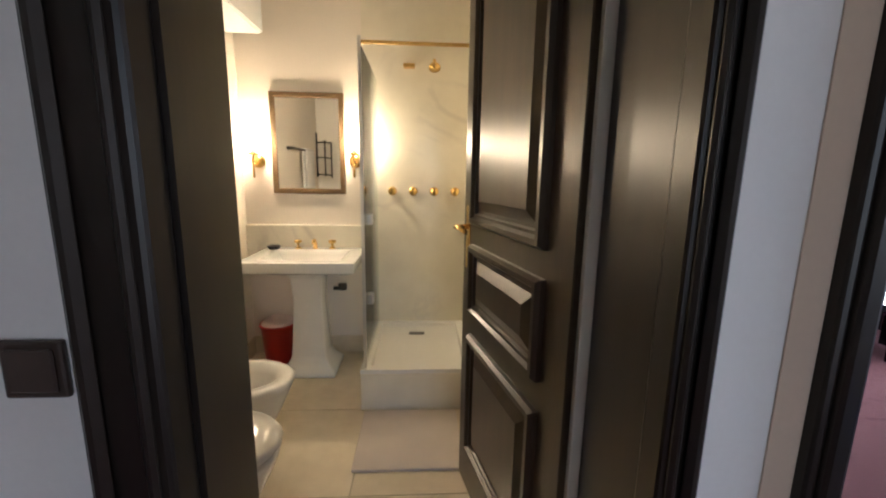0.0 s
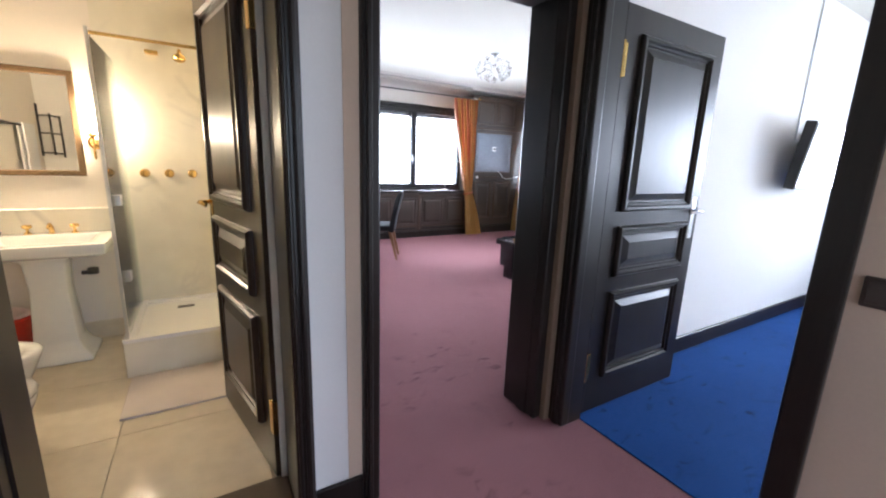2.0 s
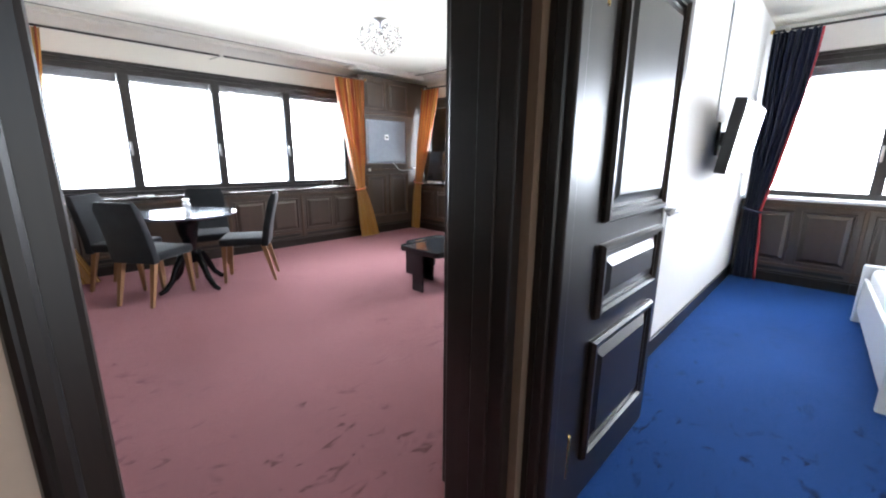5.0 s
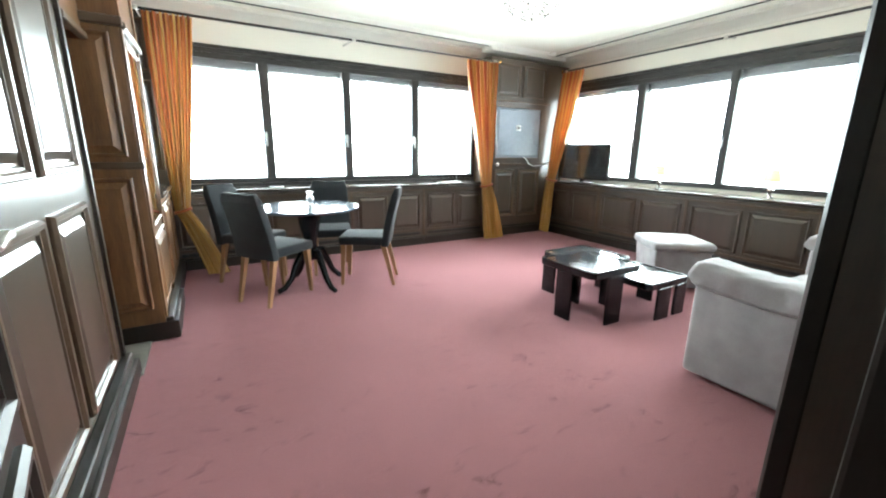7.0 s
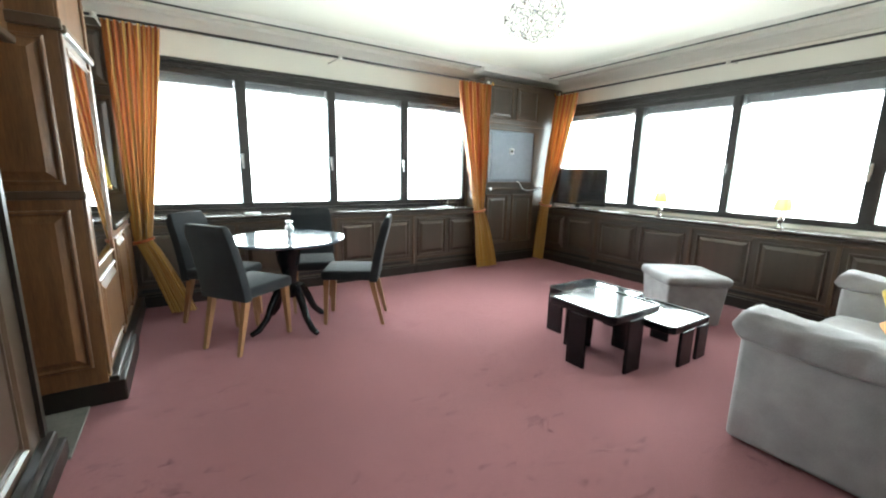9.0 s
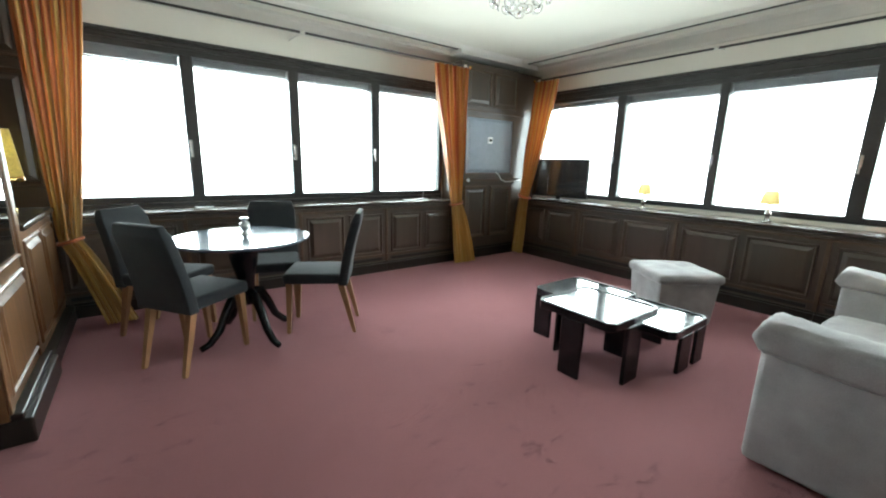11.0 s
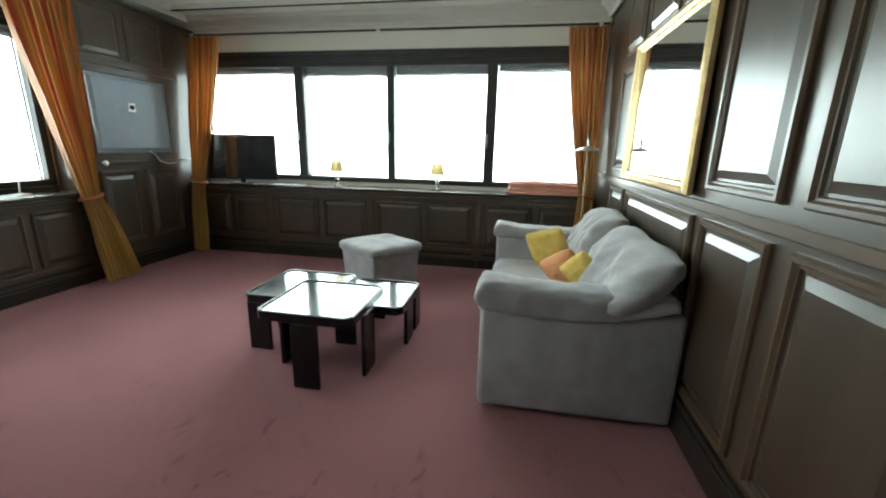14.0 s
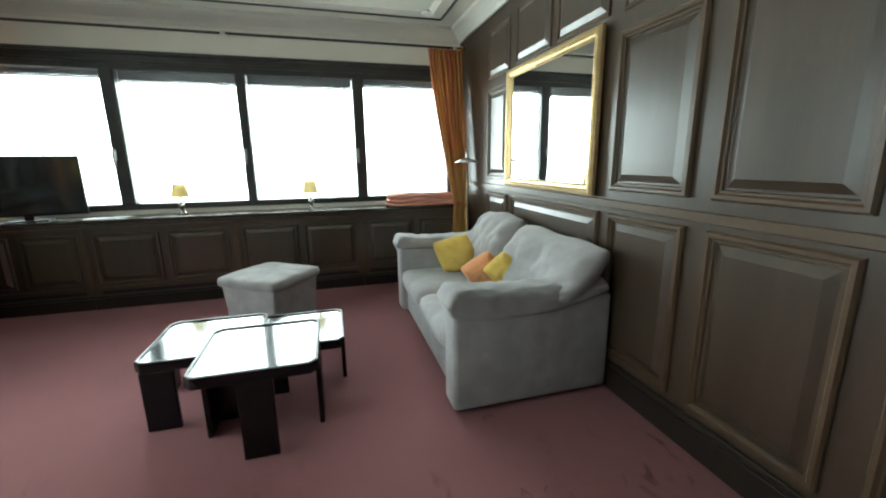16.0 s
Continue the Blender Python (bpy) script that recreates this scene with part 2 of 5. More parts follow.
PINK = carpet("dusty_rose_carpet", (0.178, 0.074, 0.078), (0.230, 0.098, 0.104), (0.092, 0.030, 0.034), (0.92, 0.52, 0.55), 0.34)
BLUE = carpet("royal_blue_carpet", (0.009, 0.045, 0.18), (0.015, 0.068, 0.26), (0.003, 0.016, 0.07), (0.45, 0.6, 1.0), 0.08)
PLASTER = material("white_plaster", (0.78, 0.76, 0.73), rough=0.85, vary=0.03, scale=1.2, fine=90, bump=0.06)
CREAM = material("cream_plaster", (0.72, 0.68, 0.60), rough=0.85, vary=0.03, scale=1.2, fine=90, bump=0.06)
BEIGE = material("beige_plaster", (0.64, 0.50, 0.375), rough=0.85, vary=0.04, scale=1.2, fine=90, bump=0.06)
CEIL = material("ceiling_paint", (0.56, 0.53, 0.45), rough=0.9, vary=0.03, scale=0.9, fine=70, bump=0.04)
STUCCO = material("cornice_paint", (0.62, 0.59, 0.53), rough=0.7, vary=0.04, scale=3, fine=70, bump=0.05)
FRAME = material("dark_window_frame", (0.03, 0.026, 0.024), rough=0.35, vary=0.3, scale=5, fine=40, bump=0.06)
BRASS = material("aged_brass", (0.72, 0.48, 0.16), rough=0.25, metal=1.0, vary=0.2, scale=20, fine=120, bump=0.05)
STEEL = material("satin_steel", (0.62, 0.62, 0.62), rough=0.28, metal=1.0, vary=0.08, scale=20, fine=120, bump=0.03)
GOLD = material("gilt_wood", (0.62, 0.46, 0.23), rough=0.34, metal=0.85, vary=0.2, scale=14, fine=90, bump=0.12)
BLACK = material("black_lacquer", (0.006, 0.006, 0.007), spec=0.35, rough=0.24, vary=0.2, scale=5, fine=60, bump=0.02)
PLASTIC = material("brown_plastic", (0.05, 0.034, 0.026), rough=0.35, vary=0.12, scale=8, fine=90, bump=0.03)
BLACKPL = material("black_plastic", (0.012, 0.012, 0.013), rough=0.3, vary=0.15, scale=8, fine=90, bump=0.02)
SCREEN = material("tv_screen", (0.016, 0.018, 0.022), rough=0.07, vary=0.05, scale=3, fine=30, bump=0.0, coat=1.0, spec=1.0)
SOFA = material("light_grey_chenille", (0.285, 0.270, 0.275), rough=0.95, vary=0.20, scale=9, fine=230, bump=0.5, bumpdist=0.003, sheen=0.3, spec=0.15)
CHAIRF = material("charcoal_fabric", (0.023, 0.025, 0.028), rough=0.9, vary=0.25, scale=6, fine=240, bump=0.35, sheen=0.12, spec=0.2)
BEECH = material("honey_beech", (0.29, 0.15, 0.068), rough=0.4, vary=0.25, scale=4, fine=30, bump=0.06, stretch=(6, 6, 0.8))
MARBLE = material("cream_marble", (0.72, 0.63, 0.47), rough=0.12, vary=0.10, scale=2.2, fine=12, bump=0.01, second=(0.80, 0.71, 0.55))
MARBLEW = material("white_marble", (0.80, 0.75, 0.62), rough=0.16, vary=0.12, scale=1.7, fine=7, bump=0.01, second=(0.84, 0.80, 0.68))


def veined(mat, colour, scale, width, amount):
    """Adds thin wandering veins to a marble."""
    nt = mat.node_tree
    n, l = nt.nodes.new, nt.links.new
    bsdf = nt.nodes["Principled BSDF"]
    ramp = next(x for x in nt.nodes if x.type == "VALTORGB")
    co = next(x for x in nt.nodes if x.type == "TEX_COORD")
    tex = n("ShaderNodeTexNoise")
    tex.inputs["Scale"].default_value, tex.inputs["Detail"].default_value, tex.inputs["Distortion"].default_value = scale, 5, 1.1
    l(co.outputs["Object"], tex.inputs[0])
    line = n("ShaderNodeValToRGB")
    e = line.color_ramp.elements
    e[0].position, e[1].position = 0.5 - width, 0.5 + width
    e[0].color, e[1].color = (0, 0, 0, 1), (0, 0, 0, 1)
    m = e.new(0.5)
    m.color = (1, 1, 1, 1)
    l(tex.outputs[0], line.inputs[0])
    patch = n("ShaderNodeTexNoise")
    patch.inputs["Scale"].default_value = scale * 0.9
    l(co.outputs["Object"], patch.inputs[0])
    where = n("ShaderNodeMapRange")
    where.inputs["From Min"].default_value, where.inputs["From Max"].default_value, where.inputs["To Max"].default_value = 0.45, 0.65, amount
    l(patch.outputs[0], where.inputs[0])
    gate = n("ShaderNodeMath")
    gate.operation = "MULTIPLY"
    l(line.outputs[0], gate.inputs[0])
    l(where.outputs[0], gate.inputs[1])
    mix = n("ShaderNodeMix")
    mix.data_type = "RGBA"
    mix.inputs["B"].default_value = (*colour, 1)
    l(gate.outputs[0], mix.inputs["Factor"])
    l(ramp.outputs[0], mix.inputs["A"])
    l(mix.outputs["Result"], bsdf.inputs["Base Color"])


veined(MARBLEW, (0.45, 0.42, 0.38), 1.5, 0.035, 0.45)
veined(MARBLE, (0.55, 0.44, 0.30), 1.2, 0.04, 0.5)
CERAMIC = material("white_ceramic", (0.80, 0.79, 0.76), rough=0.1, vary=0.02, scale=3, fine=30, bump=0.0, coat=0.4)
BATHWALL = material("bath_plaster", (0.80, 0.74, 0.66), rough=0.75, vary=0.03, scale=1.2, fine=90, bump=0.05)
RED = material("red_plastic", (0.45, 0.02, 0.012), rough=0.35, vary=0.1, scale=6, fine=60, bump=0.02)
BAG = material("white_bag", (0.75, 0.62, 0.60), rough=0.5, vary=0.1, scale=8, fine=60, bump=0.2)
MAT_W = material("bath_mat", (0.62, 0.55, 0.50), rough=0.95, vary=0.06, scale=5, fine=260, bump=0.4, sheen=0.2)
MIRROR = material("mirror", (0.88, 0.89, 0.88), rough=0.02, metal=1.0, vary=0.0, bump=0.0)
GLASS = glass_material("window_glass")
SHOWERG = glass_material("shower_glass", (0.94, 0.98, 0.95), ior=1.12, clear=0.98)
TGLASS = material("table_glass", (0.010, 0.012, 0.015), rough=0.03, vary=0.0, bump=0.0, coat=1.0, spec=1.0)
WIRE = material("chrome_wire", (0.22, 0.22, 0.23), rough=0.12, metal=1.0, vary=0.05, bump=0.0)
CRYSTAL = material("chrome_crystal", (0.86, 0.87, 0.90), rough=0.06, metal=1.0, vary=0.05, bump=0.0)
BLIND = material("blind_slats", (0.22, 0.22, 0.23), rough=0.5, vary=0.06, bump=0.02)
WHITEP = material("white_lacquer", (0.78, 0.79, 0.80), rough=0.35, vary=0.02, bump=0.02)
LINEN = material("white_linen", (0.80, 0.80, 0.82), rough=0.95, vary=0.03, fine=200, bump=0.25)
ORANGE = stripes("orange_gold_silk", [(0.42, 0.105, 0.025), (0.50, 0.21, 0.045), (0.36, 0.065, 0.024), (0.50, 0.31, 0.08), (0.30, 0.055, 0.02), (0.52, 0.25, 0.055)], 4.0, rough=0.5)
NAVY = material("navy_velvet", (0.006, 0.011, 0.036), rough=0.85, vary=0.25, scale=5, fine=200, bump=0.2, sheen=0.12)
REDTRIM = material("red_trim", (0.42, 0.04, 0.05), rough=0.8, vary=0.1, fine=200, bump=0.2)
nt = ORANGE.node_tree
tr, mx = nt.nodes.new("ShaderNodeBsdfTranslucent"), nt.nodes.new("ShaderNodeMixShader")
mx.inputs[0].default_value = 0.14
src = nt.nodes["Principled BSDF"]
nt.links.new(src.inputs["Base Color"].links[0].from_socket, tr.inputs[0])
nt.links.new(src.outputs[0], mx.inputs[1])
nt.links.new(tr.outputs[0], mx.inputs[2])
nt.links.new(mx.outputs[0], nt.nodes["Material Output"].inputs[0])
TOWEL = material("salmon_towel", (0.72, 0.33, 0.24), rough=0.95, vary=0.12, scale=8, fine=220, bump=0.5, sheen=0.3)
YELLOW = material("yellow_cushion", (0.62, 0.42, 0.07), rough=0.85, vary=0.25, scale=9, fine=160, bump=0.25, second=(0.72, 0.52, 0.14))
PEACH = material("peach_cushion", (0.70, 0.33, 0.15), rough=0.9, vary=0.15, scale=7, fine=120, bump=0.35, stretch=(1, 14, 1))
LEAF = material("yellow_blossom", (0.55, 0.38, 0.06), rough=0.7, vary=0.4, scale=14, fine=90, bump=0.1)
HAZE = glow("bright_haze", (1.0, 1.0, 1.0), 7.0)
BULB = glow("lit_bulb", (1.0, 0.78, 0.5), 14)

# ---------------------------------------------------------------- structure
H = 2.60          # ceiling
WA, WB = 5.84, 6.39   # window planes north and east
SW = 0.98         # panelled south wall of the living room
WW = 0.98         # panelled west wall of the living room
WC = 6.85         # window plane of the bedroom
HN, HE = 0.60, 2.20   # hall walls with the doorways

structure("floor", boxes((-1.6, -2.4, -0.1, 2.30, 0.86, 0.0), (0.95, 0.86, -0.1, 6.5, 5.95, 0.0), (0.3, 2.9, -0.1, 0.95, 5.95, 0.0)), PINK, "dusty rose cut-pile carpet with brushed foot marks", "carpet")
structure("floor_bedroom", boxes((2.304, -3.2, -0.1, 7.1, 0.855, 0.004)), BLUE, "royal blue cut-pile bedroom carpet", "carpet")
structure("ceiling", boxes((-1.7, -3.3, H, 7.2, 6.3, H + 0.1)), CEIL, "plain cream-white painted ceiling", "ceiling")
structure("backdrop", boxes((60, -80, -60, 61, 81, 60), (-600, 80, -60, 60, 81, 120)), HAZE, "blown-out white daylight haze outside", "backdrop")

# hall walls: bathroom door x 0.25 to 0.92, living room door x 1.21 to 2.08, bedroom door y -0.24 to 0.55
HD = 1.98
structure("wall_hall_north", boxes((-1.6, HN, 0, 0.16, 0.84, H), (0.955, HN, 0, 1.16, 0.975, H), (0.16, HN, HD + 0.06, 0.955, 0.84, H), (1.16, HN, HD + 0.06, HE, 0.975, H)), PLASTER, "white plastered hall wall between doorways", "wall")
structure("wall_hall_east", boxes((HE, -2.4, 0, HE + 0.12, -0.29, H), (HE, -0.29, HD + 0.06, HE + 0.12, 0.60, H)), BEIGE, "beige plastered hall wall with switch and socket", "wall")
structure("wall_hall_west", boxes((-1.72, -2.4, 0, -1.6, 0.9, H)), CREAM, "plain cream hall wall", "wall")
# Gap in the south wall is unseen, left for the added hall fill.
structure("wall_hall_south", boxes((-1.72, -2.52, 0, 0.6, -2.4, H), (2.0, -2.52, 0, 2.32, -2.4, H), (0.6, -2.52, 2.1, 2.0, -2.4, H)), CREAM, "plain cream hall wall", "wall")
# bedroom
structure("wall_bedroom_north", boxes((2.32, 0.77, 0, WC + 0.15, 0.90, H)), PLASTER, "white bedroom wall behind the open door", "wall")
structure("wall_bedroom_south", boxes((2.32, -3.3, 0, WC + 0.15, -3.2, H)), PLASTER, "plain white bedroom wall", "wall")
structure("wall_bedroom_east", boxes((WC, -3.2, 0, WC + 0.15, 0.77, 0.89), (WC, -3.2, 2.29, WC + 0.15, 0.77, H), (WC, 0.68, 0.89, WC + 0.15, 0.77, 2.29), (WC, -3.2, 0.89, WC + 0.15, -2.6, 2.29)), PLASTER, "white window wall of the bedroom", "wall")
# living room shell
structure("wall_south", boxes((2.165, 0.905, 0, 6.54, SW - 0.012, H)), PANEL, "dark walnut panelled wall with raised fields", "wall")
structure("wall_west", boxes((0.90, 0.98, 0, WW - 0.012, 3.28, H), (0.30, 2.95, 0, 0.40, 6.0, H), (0.40, 3.20, 0, 0.90, 3.28, H)), PANEL, "dark walnut panelled side wall", "wall")
structure("wall_north", boxes((0.30, WA, 0, 6.54, WA + 0.15, 0.84), (0.30, WA, 2.24, 6.54, WA + 0.15, H), (0.30, WA, 0.84, 1.15, WA + 0.15, 2.24), (4.92, WA, 0.84, 6.54, WA + 0.15, 2.24)), CREAM, "cream plaster window wall above walnut units", "wall")
structure("wall_east", boxes((WB, 0.90, 0, WB + 0.15, WA, 0.84), (WB, 0.90, 2.24, WB + 0.15, WA, H), (WB, 0.90, 0.84, WB + 0.15, 1.07, 2.24), (WB, 5.51, 0.84, WB + 0.15, WA, 2.24)), CREAM, "cream plaster window wall above walnut units", "wall")

FIELD = [(0, 0), (0, 0.012), (0.008, 0.024), (0.022, 0.024), (0.030, 0.012), (0.038, 0.012), (0.042, 0.002), (0.052, 0.002), (0.085, 0.018)]
SMALLF = [(0, 0), (0, 0.008), (0.006, 0.014), (0.014, 0.014), (0.020, 0.004), (0.028, 0.003), (0.060, 0.020)]
TRIM = FIELD[:6]


def field(parent, m, w, h, profile=FIELD, name="panel"):
    """A raised wood field with its mitred moulding, two parts."""
    k = 6 if profile is FIELD else 5
    raised = part(name, relief(bmesh.new(), m, w, h, profile[k - 1:]), PANEL, parent)
    part("moulding", relief(bmesh.new(), m, w, h, profile[:k], cap=False), RAILW, raised)
    return raised


def south(x0, z0):
    # u runs to -x, v up, normal +y
    return Matrix(((-1, 0, 0, x0), (0, 0, 1, SW - 0.012), (0, 1, 0, z0), (0, 0, 0, 1)))


wall = bpy.data.objects["wall_south"]
cols = [(5.55, 5.12), (5.03, 3.89), (3.81, 3.315), (3.208, 2.705), (2.60, 2.25)]
for x1, x0 in cols:
    w = x1 - x0
    field(wall, south(x1, 0.195), w, 0.785)
    if w > 1:
        for a in (5.00, 4.42):
            field(wall, south(a, 1.98), 0.50, 0.40, SMALLF)
    else:
        field(wall, south(x1, 1.10), w, 0.775)
        field(wall, south(x1, 1.965), w, 0.40, SMALLF)
structure("baseboard_south", boxes((2.17, SW - 0.012, 0, 6.3, SW + 0.014, 0.13), (2.17, SW - 0.012, 0.13, 6.3, SW + 0.006, 0.16), bev=0.004), DARK, "dark stained skirting board", "skirting")
structure("dado_rail", boxes((2.17, SW - 0.012, 1.005, 6.3, SW + 0.002, 1.05), bev=0.004), RAILW, "walnut dado rail", "moulding")


def west(y0, z0):
    # u runs to +y, v up, normal +x
    return Matrix(((0, 0, 1, WW - 0.012), (1, 0, 0, y0), (0, 1, 0, z0), (0, 0, 0, 1)))


wall = bpy.data.objects["wall_west"]
for y0, y1 in ((1.06, 1.44), (1.53, 2.00), (2.08, 2.54), (2.63, 3.10)):
    field(wall, west(y0, 0.20), y1 - y0, 0.78)
    field(wall, west(y0, 1.11), y1 - y0, 0.80)
    field(wall, west(y0, 2.02), y1 - y0, 0.38, SMALLF)
structure("baseboard_west", boxes((WW - 0.012, 0.99, 0, WW + 0.05, 3.36, 0.09), (WW - 0.012, 0.99, 0.09, WW + 0.03, 3.32, 0.15), bev=0.006), DARK, "stepped dark skirting board", "skirting")
structure("trim_west_end", boxes((0.90, 3.28, 0, WW + 0.004, 3.315, H)), DARK, "dark wooden end post of the panelling", "post")
structure("door_sill", boxes((0.40, 3.315, 0, 1.04, 3.76, 0.012)), material("grey_stone", (0.16, 0.15, 0.13), rough=0.6, vary=0.25, scale=9, fine=60), "grey stone sill beside the bookcase", "sill")

structure("lintel_niche", boxes((0.42, 3.317, 1.80, 0.97, 3.758, H - 0.002), bev=0.004), OAK, "brown wooden header over the niche", "lintel")
structure("trim_niche", boxes((0.95, 3.317, 1.765, 0.99, 3.758, 1.80), bev=0.005), RAILW, "lighter wooden edge strip under the header", "moulding")

# cornice with coved profile and an inner ceiling moulding
COVE = [(0.0, -0.13), (0.022, -0.13), (0.028, -0.10), (0.05, -0.075), (0.085, -0.045), (0.12, -0.03), (0.125, -0.0)]


def down(x0, y0, z0):
    return Matrix(((1, 0, 0, x0), (0, 1, 0, y0), (0, 0, 1, z0), (0, 0, 0, 1)))


cx0, cy0 = 0.42, SW
structure("cornice", relief(bmesh.new(), down(cx0, cy0, H), WB - cx0, WA - cy0, COVE, cap=False), STUCCO, "off-white coved plaster cornice", "cornice")
BEAD = [(0, 0), (0, -0.022), (0.012, -0.034), (0.03, -0.034), (0.036, -0.020), (0.05, -0.020), (0.056, -0.008), (0.07, 0)]
structure("trim_ceiling", relief(bmesh.new(), down(1.42, SW + 0.40, H), WB - 0.42 - 1.42, WA - 0.40 - SW - 0.40, BEAD, cap=False), STUCCO, "off-white ceiling frame moulding", "moulding")
structure("trim_ceiling_line", relief(bmesh.new(), down(1.30, SW + 0.28, H), WB - 0.30 - 1.30, WA - 0.28 - SW - 0.28, [(0, 0), (0, -0.012), (0.018, -0.012), (0.018, 0)], cap=False), FRAME, "thin dark ceiling line", "moulding")
for x, y in ((WB - 0.47, WA - 0.45), (WB - 0.47, SW + 0.45), (1.47, WA - 0.45)):
    bm = lathe(bmesh.new(), [(0.075, 0), (0.07, -0.016), (0.05, -0.03), (0.045, -0.018), (0.02, -0.034), (0.0, -0.036)], (x, y, H), 20)
    structure("trim_rosette", bm, STUCCO, "plaster corner rosette", "ornament", smooth=True)


# ---------------------------------------------------------------- windows
def window(name, m, spans, z0, z1, label, stops):
    """A row of sashes in a dark frame. Local x along the wall, y out of the room, z up."""
    ob = thing(name, m, label, "window")
    tagged(ob, kind="structure")
    x0, x1 = spans[0][0] - 0.06, spans[-1][1] + 0.06
    part("window_frame", boxes((x0, -0.05, z1, x1, 0.06, stops), (x0, -0.05, z0 - 0.055, x1, 0.06, z0), (x0, -0.05, z0 - 0.055, x0 + 0.06, 0.06, stops), (x1 - 0.06, -0.05, z0 - 0.055, x1, 0.06, stops), bev=0.004), FRAME, ob)
    part("head_rail", boxes((x0, -0.075, stops - 0.03, x1, -0.05, stops), (x0, -0.065, z1 + 0.05, x1, -0.05, z1 + 0.075), bev=0.003), FRAME, ob)
    posts = []
    for (a, b), (c, d) in zip(spans, spans[1:]):
        posts.append(part("mullion", boxes((b, -0.055, z0, c, 0.055, z1), (b + 0.012, -0.066, z0, c - 0.012, -0.055, z1), bev=0.004), FRAME, ob))
    for a, b in spans:
        g = part("pane", boxes((a + 0.002, 0.012, z0, b - 0.002, 0.018, z1)), GLASS, ob)
        g.visible_shadow = False
        bm = bmesh.new()
        slats = 5 + int(2 + 1.9 * math.sin(a * 7.3))
        for k in range(slats):
            zz = z1 - 0.002 - 0.010 * k
            box(bm, a + 0.004, 0.024, zz - 0.0085, b - 0.004, 0.048 - 0.004 * (k % 2), zz)
        zz = z1 - 0.002 - 0.010 * slats
        box(bm, a + 0.006, 0.022, zz - 0.018, b - 0.006, 0.050, zz - 0.003, bev=0.002)
        part("blind", bm, BLIND, ob, "raised grey slatted blind")
    for post, (a, b) in zip(posts, spans):
        bm = bmesh.new()
        box(bm, b + 0.012, -0.078, 1.30, b + 0.036, -0.066, 1.40, bev=0.003)
        box(bm, b + 0.014, -0.100, 1.36, b + 0.034, -0.078, 1.385, bev=0.003)
        box(bm, b + 0.014, -0.104, 1.25, b + 0.034, -0.092, 1.385, bev=0.004)
        part("window_handle", bm, STEEL, post, "grey metal handle")
    return ob


north_m = Matrix(((1, 0, 0, 0), (0, 1, 0, WA + 0.04), (0, 0, 1, 0), (0, 0, 0, 1)))
east_m = Matrix(((0, 1, 0, WB + 0.04), (-1, 0, 0, 0), (0, 0, 1, 0), (0, 0, 0, 1)))
bedroom_m = Matrix(((0, 1, 0, WC + 0.04), (-1, 0, 0, 0), (0, 0, 1, 0), (0, 0, 0, 1)))
window("window_1", north_m, [(1.21, 2.062), (2.162, 2.98), (3.078, 3.897), (4.002, 4.86)], 0.90, 2.112, "dark-framed four-part window, daylight blown out", 2.24)
window("window_2", east_m, [(-5.45, -4.288), (-4.175, -3.205), (-3.12, -2.128), (-2.018, -1.13)], 0.90, 2.085, "dark-framed four-part window, daylight blown out", 2.24)
window("window_3", bedroom_m, [(-0.62, 0.185), (0.275, 1.34), (1.43, 2.54)], 0.945, 2.17, "dark-framed bedroom window, daylight blown out", 2.30)

# ---------------------------------------------------------------- units below the windows
def unit(name, m, w, fields, label, h=0.80, d=0.33, group="units below the windows"):
    """Panelled unit. Local x along the wall, y into the room from the front face, z up; the body reaches back from y 0."""
    ob = thing(name, m, label, "cabinet", group)
    part("body", boxes((0.001, -d, 0.10, w - 0.001, 0, h - 0.035), (0.001, -d, 0, w - 0.001, -0.05, 0.10), bev=0.002), PANEL, ob)
    part("stile", boxes((-0.016, 0, 0.11, 0.016, 0.012, h - 0.06), bev=0.003), RAILW, ob)
    part("rail", boxes((0.0, 0, h - 0.085, w, 0.014, h - 0.065), bev=0.003), RAILW, ob)
    part("rail", boxes((0.0, 0, 0.185, w, 0.010, 0.205), bev=0.003), RAILW, ob)
    for a, b in fields:
        face = Matrix(((1, 0, 0, a), (0, 0, 1, 0), (0, 1, 0, 0.225), (0, 0, 0, 1)))
        part("door", relief(bmesh.new(), face, b - a, h - 0.35, SMALLF), PANEL, ob)
    part("grille", boxes((0.06, -0.002, 0.135, w - 0.06, 0.004, 0.165)), BLACKPL, ob, "dark heating slot")
    part("plinth", boxes((0.001, 0.0, 0.0, w - 0.001, 0.03, 0.10), (0.001, 0, 0.10, w - 0.001, 0.018, 0.118), bev=0.004), DARK, ob)
    return ob


def facing(x, y, ang):
    return pose(x, y, 0, 0, 0, ang)


# north units face -y: local x runs to -x
YA, XB, XC = 5.50, 6.09, 6.57
for x1, x0 in ((4.90, 3.905), (3.905, 2.93), (2.93, 1.955), (1.955, 1.10)):
    w = x1 - x0
    unit("window_cabinet", facing(x1, YA, 180), w, [(0.06, w / 2 - 0.03), (w / 2 + 0.03, w - 0.06)], "dark walnut panelled unit under the window", d=WA - YA - 0.004)
for y0, y1 in ((0.995, 2.13), (2.13, 3.30), (3.30, 4.49), (4.49, 5.49)):
    w = y1 - y0
    unit("window_cabinet", facing(XB, y0, 90), w, [(0.06, w / 2 - 0.03), (w / 2 + 0.03, w - 0.06)], "dark walnut panelled unit under the window", d=WB - XB - 0.004)
